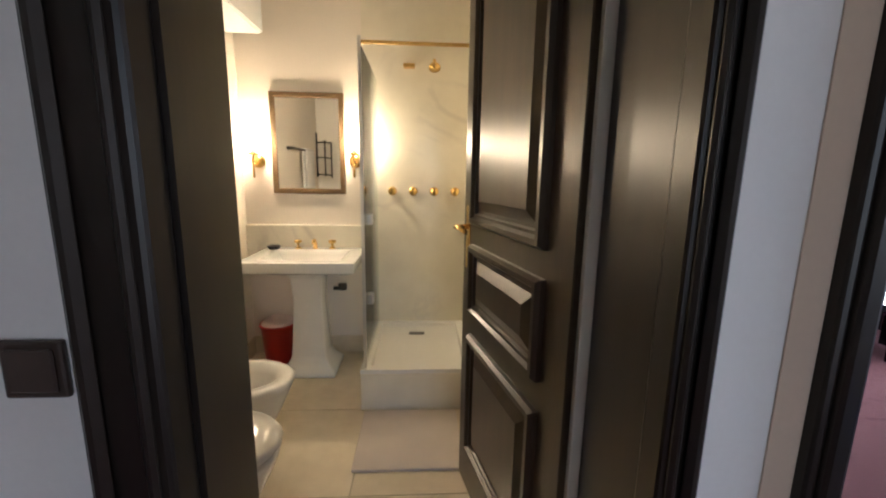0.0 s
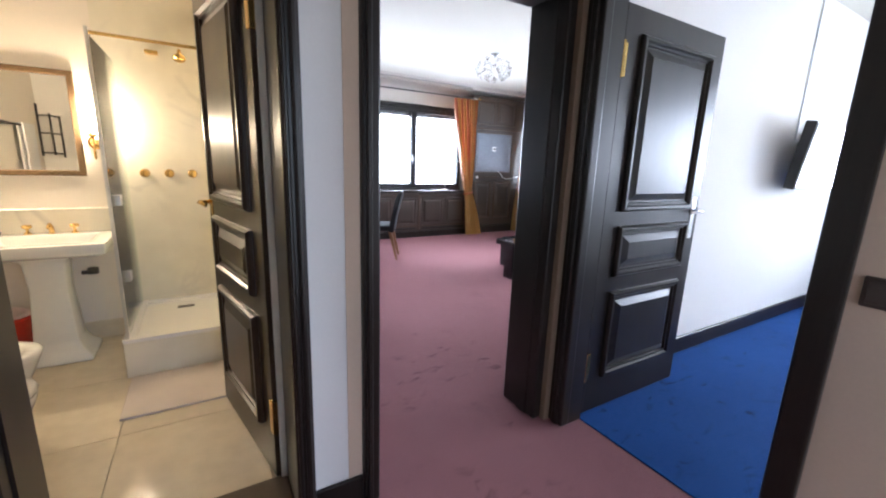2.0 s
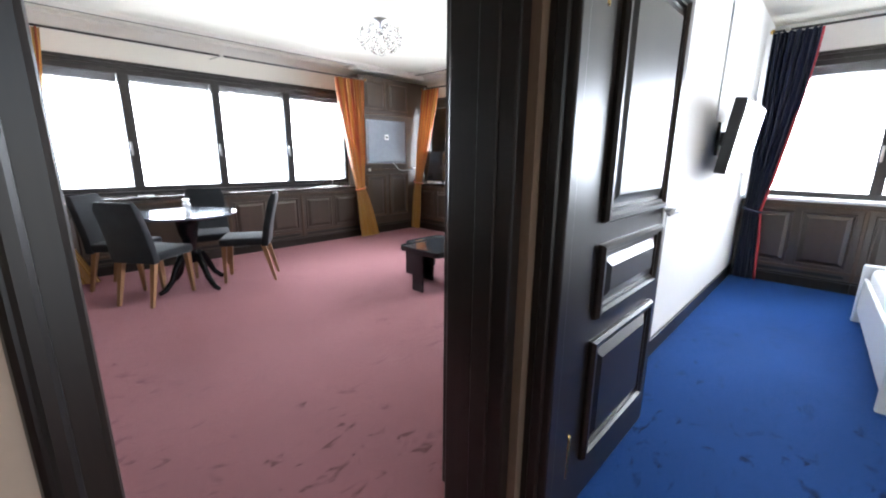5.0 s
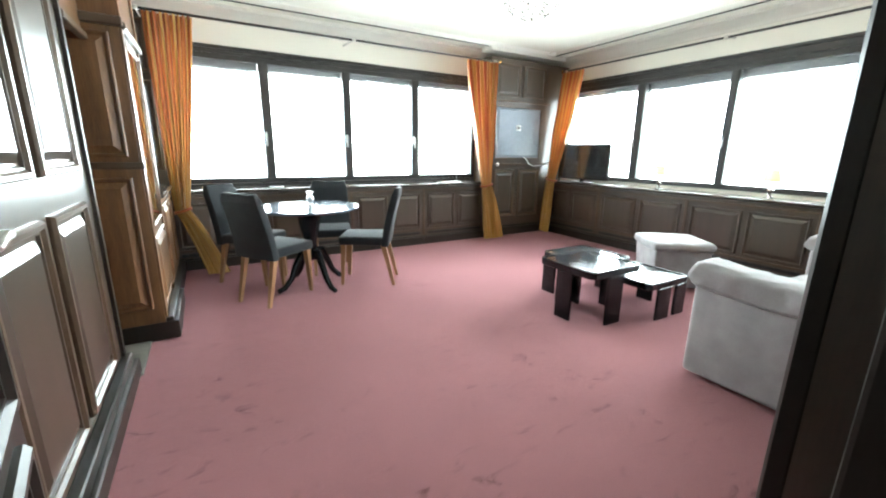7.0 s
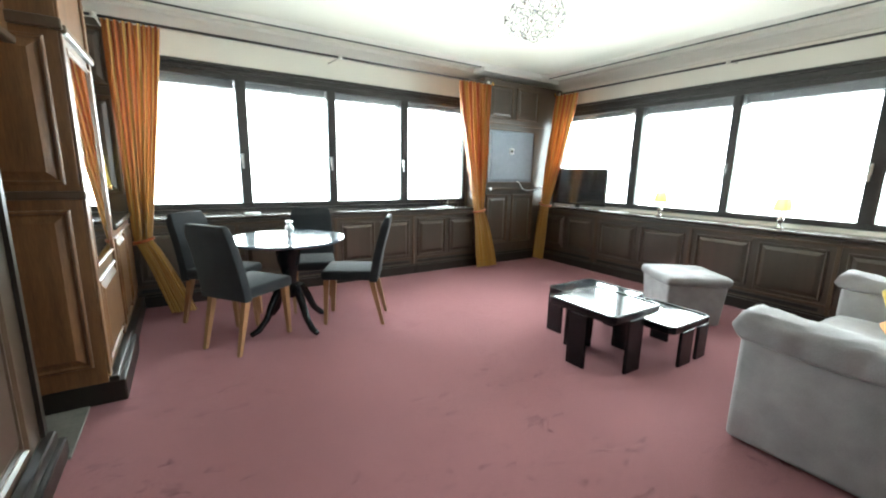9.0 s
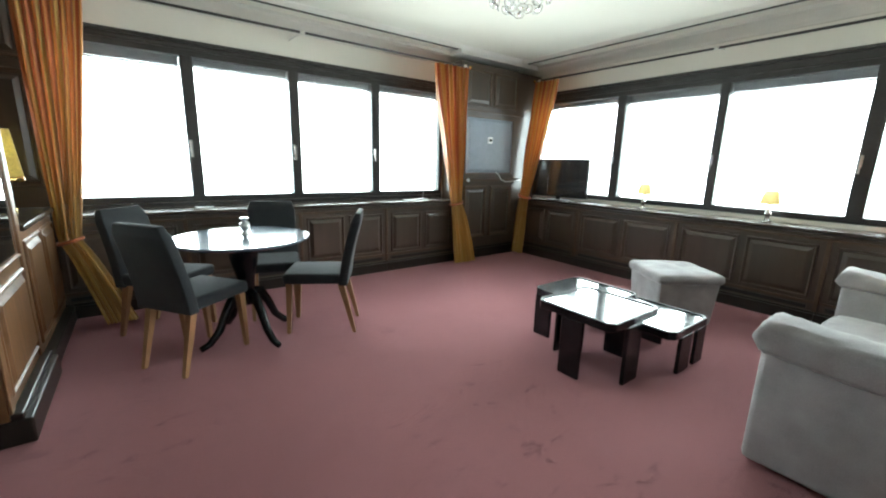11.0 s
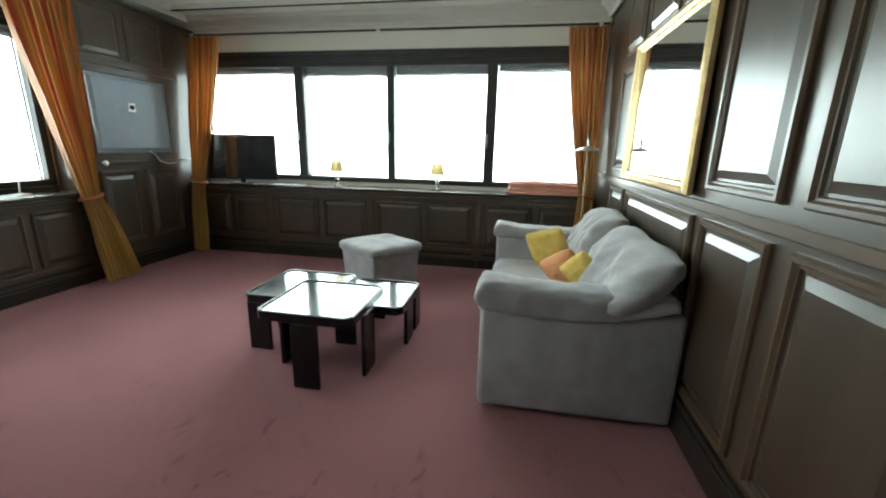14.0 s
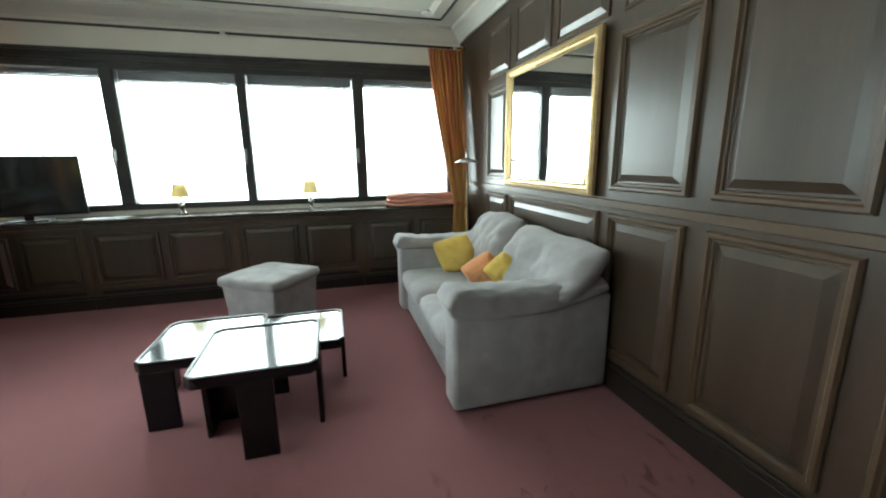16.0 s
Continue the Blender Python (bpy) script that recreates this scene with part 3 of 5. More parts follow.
for y0, y1 in ((-3.19, -2.2), (-2.2, -1.2), (-1.2, -0.2), (-0.2, 0.765)):
    w = y1 - y0
    unit("bedroom_window_cabinet", facing(XC, y0, 90), w, [(0.06, w / 2 - 0.03), (w / 2 + 0.03, w - 0.06)], "dark panelled unit under the bedroom window", d=WC - XC - 0.004, h=0.89, group="units below the bedroom window")
LEDGE = material("dark_ledge", (0.04, 0.030, 0.024), rough=0.26, spec=0.4, vary=0.3, scale=4, fine=20, bump=0.02, stretch=(4, 4, 4))
tagged(part("window_ledge", boxes((0.95, YA - 0.03, 0.77, 4.93, WA + 0.012, 0.80), bev=0.006, seg=2), LEDGE), "polished dark window ledge over the units", "window ledge")
tagged(part("window_ledge", boxes((XB - 0.03, 0.995, 0.77, WB + 0.012, 5.495, 0.80), bev=0.006, seg=2), LEDGE), "polished dark window ledge over the units", "window ledge")
tagged(part("window_ledge", boxes((XC - 0.03, -3.19, 0.86, WC + 0.012, 0.765, 0.89), bev=0.006, seg=2), WHITEP), "pale ledge under the bedroom window", "window ledge")
for nm, b in (("window_apron", (1.15, WA - 0.012, 0.802, 4.92, WA + 0.0, 0.842)), ):
    structure(nm, boxes(b), FRAME, "dark strip under the window", "trim")

# panelled end of the north wall beside the bookcase
niche = structure("wall_north_end", boxes((0.402, WA - 0.03, 0.80, 1.145, WA - 0.002, 2.46)), PANEL, "dark walnut panelling beside the window curtain", "wall")
for z0, z1 in ((1.0, 1.85), (1.92, 2.40)):
    field(niche, Matrix(((1, 0, 0, 0.62), (0, 0, -1, WA - 0.03), (0, 1, 0, z0), (0, 0, 0, 1))), 0.48, z1 - z0, FIELD)

# corner pier between the two windows
pier = structure("wall_corner_pier", boxes((4.935, YA, 0, WB, WA - 0.002, 2.47)), PANEL, "dark panelled corner pier with a tall glossy field", "wall")

structure("cornice_pier", boxes((4.915, YA - 0.008, 2.545, WB - 0.002, WA - 0.13, 2.565), (4.905, YA - 0.022, 2.565, WB - 0.002, WA - 0.13, H - 0.001), bev=0.004), STUCCO, "thin off-white moulding over the pier", "cornice")


def pierface(x1, z0):
    return Matrix(((-1, 0, 0, x1), (0, 0, -1, YA), (0, 1, 0, z0), (0, 0, 0, 1)))


for x0, x1, z0, z1, prof in ((5.03, 5.44, 1.98, 2.40, SMALLF), (5.50, 5.92, 1.98, 2.40, SMALLF), (5.03, 5.42, 0.28, 0.97, FIELD), (5.49, 5.90, 0.28, 0.97, FIELD)):
    m = Matrix(((1, 0, 0, x0), (0, 0, -1, YA), (0, 1, 0, z0), (0, 0, 0, 1)))
    field(pier, m, x1 - x0, z1 - z0, prof)
# Pale blue-grey base carries the daylight this glossy field reflects.
GLOSS = material("field_with_reflection", (0.24, 0.265, 0.31), rough=0.14, vary=0.1, scale=2, fine=20, bump=0.01, coat=0.6)
m = Matrix(((1, 0, 0, 5.03), (0, 0, -1, YA), (0, 1, 0, 1.12), (0, 0, 0, 1)))
part("moulding", relief(bmesh.new(), m, 0.85, 0.73, SMALLF[:5], cap=False), RAILW, pier)
part("panel", relief(bmesh.new(), m, 0.85, 0.73, SMALLF[4:]), GLOSS, pier, "glossy field, pale reflection put into its colour")
part("rail", boxes((4.94, YA - 0.03, 1.03, 6.05, YA, 1.06), (4.94, YA - 0.022, 1.90, 6.05, YA, 1.93), bev=0.005), RAILW, pier)
part("knob", lathe(bmesh.new(), [(0.0, 0.0), (0.012, 0.0), (0.010, 0.012), (0.022, 0.020), (0.024, 0.030), (0.0, 0.040)], n=16, m=pose(5.06, YA - 0.03, 1.045, 90)), WHITEP, pier, "pale round knob", smooth=True)
part("plinth", boxes((4.94, YA - 0.03, 0, 6.08, YA, 0.12), (4.94, YA - 0.02, 0.12, 6.08, YA, 0.15), bev=0.005), DARK, pier)

# ---------------------------------------------------------------- doors
def casing(bm, x0, y0, x1, y1, z1):
    box(bm, x0, y0, 0, x1, y1, z1, bev=0.008, seg=2)


def door_leaf(name, m, w, h, label, knob_mat, flip=1, wood=DARK):
    """A three-field door. Local x from the hinge, y its thickness (0.04), z up."""
    ob = thing(name, m, label, "door")
    part("leaf", boxes((0, -0.02, 0.012, w, 0.02, h), bev=0.003), wood, ob)
    inset = 0.11
    for side in (1, -1):
        for z0, z1 in ((1.07, h - 0.11), (0.745, 1.0), (0.20, 0.665)):
            if side > 0:
                fm = Matrix(((-1, 0, 0, w - inset), (0, 0, 1, 0.02), (0, 1, 0, z0), (0, 0, 0, 1)))
            else:
                fm = Matrix(((1, 0, 0, inset), (0, 0, -1, -0.02), (0, 1, 0, z0), (0, 0, 0, 1)))
            raised = part("panel", relief(bmesh.new(), fm, w - 2 * inset, z1 - z0, FIELD[5:]), wood, ob)
            part("moulding", relief(bmesh.new(), fm, w - 2 * inset, z1 - z0, FIELD[:6], cap=False), wood, raised)
        bm = bmesh.new()
        y = 0.02 * side
        box(bm, w - 0.075, min(y, y + 0.006 * side), 0.90, w - 0.038, max(y, y + 0.006 * side), 1.13, bev=0.002)
        plate = part("lock_plate", bm, knob_mat, ob)
        bm = bmesh.new()
        tube(bm, [(w - 0.056, y, 1.055), (w - 0.056, y + 0.045 * side, 1.055), (w - 0.062, y + 0.055 * side, 1.055), (w - 0.10, y + 0.055 * side, 1.06), (w - 0.165, y + 0.05 * side, 1.05)], [0.011, 0.009, 0.009, 0.010, 0.008], 10)
        part("door_handle", bm, knob_mat, plate, smooth=True)
    for z in (0.28, h - 0.23):
        part("hinge", tube(boxes((-0.012, -0.026, z - 0.07, 0.022, 0.026, z + 0.07), bev=0.002), [(-0.010, -0.027, z - 0.075), (-0.010, -0.027, z + 0.075)], 0.010, 10), BRASS, ob, "brass hinge")
    return ob


# bathroom frame
bm = bmesh.new()
casing(bm, 0.135, HN - 0.03, 0.245, HN + 0.03, HD + 0.12); casing(bm, 0.915, HN - 0.03, 0.975, HN + 0.03, HD + 0.12)
box(bm, 0.245, HN - 0.028, HD, 0.915, HN + 0.03, HD + 0.12, bev=0.008)
box(bm, 0.15, HN + 0.03, 0, 0.252, 0.80, HD + 0.06); box(bm, 0.922, HN + 0.03, 0, 0.958, 0.84, HD + 0.06); box(bm, 0.252, HN + 0.03, HD + 0.01, 0.922, 0.80, HD + 0.06)
box(bm, 0.148, HN - 0.046, 0, 0.172, HN - 0.028, HD + 0.10, bev=0.008); box(bm, 0.945, HN - 0.046, 0, 0.968, HN - 0.028, HD + 0.10, bev=0.008)
box(bm, 0.215, HN - 0.042, 0, 0.230, HN - 0.028, HD + 0.03, bev=0.005); box(bm, 0.922, HN - 0.042, 0, 0.936, HN - 0.028, HD + 0.03, bev=0.005)
structure("door_1", bm, DARK, "dark stained frame of the bathroom doorway", "door frame")
structure("door_sill_bath", boxes((0.252, HN + 0.04, -0.01, 0.922, 0.86, 0.016), bev=0.004), RAILW, "worn wooden bathroom threshold", "threshold")
# living room frame
bm = bmesh.new()
casing(bm, 1.15, HN - 0.025, 1.212, 1.0, HD + 0.12)
box(bm, 1.162, HN - 0.038, 0, 1.182, HN - 0.02, HD + 0.10, bev=0.005)
casing(bm, 2.08, 0.665, 2.14, 0.905, HD + 0.12)
box(bm, 1.212, 0.62, HD, 2.08, 0.905, HD + 0.12, bev=0.006)
box(bm, 1.11, 0.982, 0, 1.212, 1.01, HD + 0.12, bev=0.006)
box(bm, 2.165, 0.965, 0, 2.24, 1.0, HD + 0.12, bev=0.006)
box(bm, 2.072, 0.72, 0, 2.084, 0.79, HD, bev=0.004)
structure("door_2", bm, DARK, "dark stained deep frame of the living room doorway", "door frame")
structure("post_hall", boxes((2.125, 0.635, 0, 2.165, 0.70, H)), material("tan_strip", (0.20, 0.135, 0.085), rough=0.6, vary=0.15, scale=3, fine=40, bump=0.05, stretch=(4, 4, 0.6)), "narrow tan wooden strip between two door frames", "trim")
# Thin beige strip stands in for warm light on the white wall.
structure("warm_light_hall", boxes((1.098, HN - 0.003, 0.12, 1.15, HN, H), bev=0.001), BEIGE, "beige strip painting in the warm light beside the door frame", "trim")
# bedroom frame
bm = bmesh.new()
casing(bm, 2.16, 0.55, 2.215, 0.69, HD + 0.12)
box(bm, 2.148, 0.575, 0, 2.165, 0.612, HD + 0.10, bev=0.006)
casing(bm, HE - 0.025, -0.325, HE + 0.02, -0.245, HD + 0.12)
box(bm, HE - 0.025, -0.245, HD, HE + 0.02, 0.56, HD + 0.12, bev=0.006)
box(bm, 2.215, 0.555, 0, 2.305, 0.60, HD + 0.06); box(bm, HE + 0.02, -0.31, 0, 2.33, -0.247, HD + 0.06); box(bm, HE + 0.02, -0.247, HD + 0.005, 2.33, 0.555, HD + 0.06)
box(bm, 2.20, 0.61, 0, 2.32, 0.975, H)
structure("door_3", bm, DARK, "dark stained frame of the bedroom doorway", "door frame")
structure("baseboard_hall", boxes((-1.6, HN - 0.018, 0, 0.135, HN, 0.12), (0.975, HN - 0.018, 0, 1.15, HN, 0.12), (HE - 0.018, -2.4, 0, HE, -0.325, 0.11), bev=0.003), DARK, "dark stained hall skirting", "skirting")
structure("baseboard_bedroom", boxes((2.32, 0.752, 0.004, 6.56, 0.77, 0.12), bev=0.003), DARK, "dark stained bedroom skirting", "skirting")

door_leaf("bathroom_door", pose(0.903, 0.862, 0, 0, 0, 101.4), 0.735, 1.965, "dark stained three-panel bathroom door standing open", BRASS, wood=DOORW)
door_leaf("bedroom_door", pose(2.325, 0.590, 0, 0, 0, 0), 0.815, 1.965, "dark stained three-panel bedroom door standing wide open", STEEL)
door_leaf("living_room_door", pose(1.205, 1.045, 0, 0, 0, 101), 0.82, 1.965, "dark stained panelled living room door opened to the wall", STEEL)


def wall_switch(m, size, label, name="light_switch", rocker=True):
    ob = thing(name, m, label, "switch")
    part("plate", boxes((-size / 2, 0, -size / 2, size / 2, 0.010, size / 2), bev=0.004, seg=2), PLASTIC, ob)
    k = size * 0.38
    part("rocker", boxes((-k, 0.010, -k, k, 0.015, k), bev=0.003), PLASTIC, ob)
    return ob


wall_switch(pose(HE, -0.390, 0.978, 0, 0, 90), 0.082, "brown plastic light switch on the beige wall")
wall_switch(pose(HE, -0.385, 0.262, 0, 0, 90), 0.075, "brown plastic wall socket above the skirting", "wall_socket")
wall_switch(pose(0.072, HN, 0.977, 0, 0, 180), 0.080, "dark plastic light switch beside the bathroom door")

# ---------------------------------------------------------------- curtains
def curtain(name, m, top, tie, bottom, ztop, ztie, zbot, mat, label, folds=9, depth=0.045, trim=None, lean=0.0, pull=1.5, out=0.0):
    """A pleated curtain drawn to a tieback. Local x along the wall, y into the room, z up; top, tie and bottom give the edges' x."""
    ob = thing(name, m, label, "curtain")
    bm = bmesh.new()
    uvl = bm.loops.layers.uv.new("cloth")
    nu, nv = folds * 8, 44
    grid = []
    for j in range(nv + 1):
        v = j / nv
        z = ztop + (zbot - ztop) * v
        if z > ztie:
            k = (ztop - z) / (ztop - ztie)
            e = k ** pull
            l, r = top[0] + (tie[0] - top[0]) * e, top[1] + (tie[1] - top[1]) * e
        else:
            k = (ztie - z) / (ztie - zbot)
            e = k ** 0.8
            l, r = tie[0] + (bottom[0] - tie[0]) * e, tie[1] + (bottom[1] - tie[1]) * e
        row = []
        for i in range(nu + 1):
            u = i / nu
            squeeze = min(1.0, max(0.25, (r - l) / (top[1] - top[0])))
            ph = 2 * math.pi * folds * (u + 0.022 * math.sin(7 * u + 3 * v) + 0.035 * noise.noise(Vector((u * 5 + top[0] * 3, v * 1.6, top[1]))))
            size = 0.75 + 0.7 * noise.noise(Vector((u * 7 + top[1] * 5, v * 1.2, 4)))
            y = depth * size * squeeze ** 0.4 * math.sin(ph) + 0.02 * noise.noise(Vector((u * 9, v * 4, 2)))
            x = l + (r - l) * u + 0.006 * math.cos(ph * 2)
            y += out * min(1.0, (ztop - z) / (ztop - ztie))
            if z < ztie:
                y += lean * k ** 0.8
            row.append((bm.verts.new((x, y, z)), u, v))
        grid.append(row)
    for a, b in zip(grid, grid[1:]):
        for i in range(nu):
            f = bm.faces.new((a[i][0], a[i + 1][0], b[i + 1][0], b[i][0]))
            for lp, q in zip(f.loops, (a[i], a[i + 1], b[i + 1], b[i])):
                lp[uvl].uv = (q[1], q[2])
    edge = [row[0][0].co.copy() for row in grid]
    part("cloth", bm, mat, ob, smooth=True)
    if trim:
        part("edging", tube(bmesh.new(), [tuple(p) for p in edge], 0.012, 8), trim, ob, "red edging braid", smooth=True)
    bm = bmesh.new()
    c, w = (tie[0] + tie[1]) / 2, (tie[1] - tie[0]) / 2
    ring = [(c + (w + 0.012) * math.cos(a), out + (depth + 0.016) * math.sin(a), ztie + 0.02 * math.cos(a)) for a in [2 * math.pi * k / 16 for k in range(17)]]
    tube(bm, ring, 0.014, 8)
    part("tieback", bm, mat, ob, smooth=True)
    return ob


mA = Matrix(((1, 0, 0, 0), (0, -1, 0, 5.60), (0, 0, 1, 0), (0, 0, 0, 1)))
mB = Matrix(((0, -1, 0, 6.37), (1, 0, 0, 0), (0, 0, 1, 0), (0, 0, 0, 1)))
mAf = Matrix(((1, 0, 0, 0), (0, -1, 0, 5.44), (0, 0, 1, 0), (0, 0, 0, 1)))
mBf = Matrix(((0, -1, 0, 6.22), (1, 0, 0, 0), (0, 0, 1, 0), (0, 0, 0, 1)))
SILK = "orange and gold striped silk curtain drawn aside"
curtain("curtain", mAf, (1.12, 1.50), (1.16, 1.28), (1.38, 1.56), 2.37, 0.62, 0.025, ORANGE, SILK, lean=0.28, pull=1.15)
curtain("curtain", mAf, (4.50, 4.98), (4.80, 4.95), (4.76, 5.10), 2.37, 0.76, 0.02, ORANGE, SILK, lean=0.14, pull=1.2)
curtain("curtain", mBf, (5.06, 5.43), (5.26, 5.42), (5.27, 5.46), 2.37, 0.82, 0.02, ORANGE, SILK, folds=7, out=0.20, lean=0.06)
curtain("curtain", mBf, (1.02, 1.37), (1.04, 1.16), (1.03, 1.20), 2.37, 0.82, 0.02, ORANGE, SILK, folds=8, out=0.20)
mC = Matrix(((0, -1, 0, 6.50), (1, 0, 0, 0), (0, 0, 1, 0), (0, 0, 0, 1)))
curtain("bedroom_curtain", mC, (0.37, 0.73), (0.58, 0.71), (0.52, 0.72), 2.46, 0.75, 0.02, NAVY, "navy velvet curtain with red edging drawn aside", folds=7, trim=REDTRIM, out=0.04)


def rod(name, a, b, brackets, out, label):
    ob = thing(name, Matrix.Translation(a), label, "curtain rod")
    d = Vector(b) - Vector(a)
    part("pole", tube(bmesh.new(), [(0, 0, 0), tuple(d)], 0.011, 10), FRAME, ob, smooth=True)
    for k in (0, 1):
        p = d * k
        part("finial", lathe(bmesh.new(), [(0.0, -0.025), (0.018, -0.012), (0.022, 0), (0.018, 0.012), (0, 0.025)], tuple(p), 12), BRASS, ob, smooth=True)
    for k in brackets:
        p = d * k
        bm = tube(bmesh.new(), [tuple(p), tuple(p + Vector(out))], 0.008, 8)
        lathe(bm, [(0.024, -0.012), (0.024, 0.012), (0.012, 0.02), (0.0, 0.02)], tuple(p), 12)
        part("bracket", bm, STUCCO, ob, "pale rod bracket", smooth=True)
    return ob


rod("curtain_rod", (1.0, 5.44, 2.385), (5.02, 5.44, 2.385), (0.02, 0.5, 0.98), (0, 0.39, 0.02), "thin dark curtain rod with pale brackets")
rod("curtain_rod", (6.21, 1.0, 2.385), (6.21, 5.46, 2.385), (0.02, 0.5, 0.98), (0.17, 0, 0.02), "thin dark curtain rod with pale brackets")
rod("bedroom_curtain_rod", (6.50, -3.1, 2.475), (6.50, 0.74, 2.475), (0.02, 0.5, 0.97), (0.34, 0, 0.02), "thin dark curtain rod in the bedroom")

# ---------------------------------------------------------------- dining group
table = thing("dining_table", pose(2.205, 4.43, 0), "round dark dining table with pale shining top", "table")
TOPM = material("polished_table_top", (0.10, 0.125, 0.16), rough=0.16, vary=0.12, scale=3, fine=18, bump=0.01, coat=0.7)
part("tabletop", lathe(bmesh.new(), [(0.0, 0.700), (0.40, 0.700), (0.43, 0.712), (0.435, 0.722), (0.43, 0.73), (0.0, 0.73)], n=64), TOPM, table)
part("pedestal", lathe(bmesh.new(), [(0.0, 0.25), (0.05, 0.25), (0.065, 0.30), (0.05, 0.36), (0.06, 0.45), (0.085, 0.55), (0.10, 0.66), (0.24, 0.685), (0.24, 0.70), (0.0, 0.70)], n=24), BLACK, table, smooth=True)
for k in range(4):
    a = radians(20 + 90 * k)
    c, s = math.cos(a), math.sin(a)
    pts = [(0.04, 0.34), (0.10, 0.32), (0.16, 0.22), (0.21, 0.11), (0.28, 0.04), (0.34, 0.022)]
    part("leg", tube(bmesh.new(), [(r * c, r * s, z) for r, z in pts], [0.03, 0.034, 0.03, 0.026, 0.024, 0.02], 10), BLACK, table, smooth=True)


def dining_chair(m):
    ob = thing("dining_chair", m, "charcoal upholstered dining chair with honey beech legs", "chair", "chairs round the dining table")
    s = part("seat", boxes((-0.20, -0.21, 0.38, 0.20, 0.22, 0.46), bev=0.025, seg=3), CHAIRF, ob, smooth=True)
    bm = bmesh.new()
    n = 8
    rows = []
    for k in range(n + 1):
        t = k / n
        z = 0.37 + 0.52 * t
        y = -0.20 - 0.115 * t ** 1.4
        w = 0.205 - 0.02 * t - (0.02 if k == n else 0)
        d = 0.032 if k < n else 0.018
        rows.append([bm.verts.new(p) for p in ((-w, y - d, z), (w, y - d, z), (w, y + d, z + (0.0 if k < n else 0.006)), (-w, y + d, z + (0.0 if k < n else 0.006)))])
    for a, b in zip(rows, rows[1:]):
        for i in range(4):
            bm.faces.new((a[i], a[(i + 1) % 4], b[(i + 1) % 4], b[i]))
    bm.faces.new(rows[0][::-1]); bm.faces.new(rows[-1])
    bmesh.ops.bevel(bm, geom=[e for e in bm.edges], offset=0.008, segments=2, affect="EDGES", profile=0.5)
    part("backrest", bm, CHAIRF, ob, smooth=True)
    for x in (-0.155, 0.155):
        for y, ky in ((0.18, 0.02), (-0.18, -0.09)):
            bm = bmesh.new()
            ring0 = [bm.verts.new((x + a, y + b, 0.385)) for a, b in ((-0.022, -0.022), (0.022, -0.022), (0.022, 0.022), (-0.022, 0.022))]
            ring1 = [bm.verts.new((x * 1.03 + a, y + ky + b, 0.0)) for a, b in ((-0.012, -0.012), (0.012, -0.012), (0.012, 0.012), (-0.012, 0.012))]
            for i in range(4):
                bm.faces.new((ring0[i], ring0[(i + 1) % 4], ring1[(i + 1) % 4], ring1[i]))
            bm.faces.new(ring0); bm.faces.new(ring1[::-1])
            part("leg", bm, BEECH, ob)
    return ob


chair = dining_chair(facing(2.70, 4.365, 61))
for x, y, a in ((1.90, 4.31, -54), (1.78, 4.86, -130), (2.50, 4.86, 165)):
    copy_thing(chair, facing(x, y, a))

vase = thing("glass_vase", pose(2.235, 4.49, 0.73), "small silvery bud vase on the dining table", "vase")
part("vase_body", lathe(bmesh.new(), [(0.028, 0), (0.03, 0.006), (0.014, 0.02), (0.03, 0.045), (0.036, 0.062), (0.026, 0.085), (0.012, 0.098), (0.030, 0.112), (0.028, 0.12)], n=20), STEEL, vase, smooth=True)

# ---------------------------------------------------------------- nest of coffee tables
def tray_table(m, s, h, legs, label):
    """Black tray table: rounded rim, dark glass, board legs given as (x0, y0, x1, y1)."""
    ob = thing("coffee_table", m, label, "table", "nest of coffee tables")
    hs, c = s / 2, 0.032

    def outline(inset):
        a, k = hs - inset, c
        return [(-a + k, -a), (a - k, -a), (a, -a + k), (a, a - k), (a - k, a), (-a + k, a), (-a, a - k), (-a, -a + k)]
    bm = bmesh.new()
    rings = []
    for inset, z in ((0.006, h - 0.055), (0, h - 0.05), (0, h - 0.004), (0.004, h), (0.014, h), (0.016, h - 0.014)):
        rings.append([bm.verts.new((x, y, z)) for x, y in outline(inset)])
    for a, b in zip(rings, rings[1:]):
        for i in range(8):
            bm.faces.new((a[i], a[(i + 1) % 8], b[(i + 1) % 8], b[i]))
    bm.faces.new(rings[0][::-1])
    part("tray_frame", bm, BLACK, ob)
    bm = bmesh.new()
    lo, hi = ([bm.verts.new((x, y, z)) for x, y in outline(0.0165)] for z in (h - 0.016, h - 0.008))
    for i in range(8):
        bm.faces.new((lo[i], lo[(i + 1) % 8], hi[(i + 1) % 8], hi[i]))
    bm.faces.new(lo[::-1]); bm.faces.new(hi)
    part("glass_top", bm, TGLASS, ob, "dark reflecting glass")
    for x0, y0, x1, y1 in legs:
        part("leg", boxes((x0, y0, 0, x1, y1, h - 0.052), bev=0.004), BLACK, ob)
    return ob


T = 0.024
tray_table(pose(3.92, 2.785, 0), 0.53, 0.42, [(-0.265, -0.075, -0.265 + T, 0.070), (-0.09, -0.265, 0.07, -0.265 + T), (-0.06, 0.265 - T, 0.08, 0.265), (0.265 - T, -0.07, 0.265, 0.07)], "black lacquered square coffee table with dark glass")
tray_table(pose(4.255, 3.095, 0), 0.53, 0.362, [(-0.265, 0.10, -0.265 + T, 0.245), (-0.265, -0.18, -0.265 + T, -0.03), (0.265 - T, -0.075, 0.265, 0.075), (0.06, 0.265 - T, 0.20, 0.265)], "lower black coffee table of the nest, dark glass")
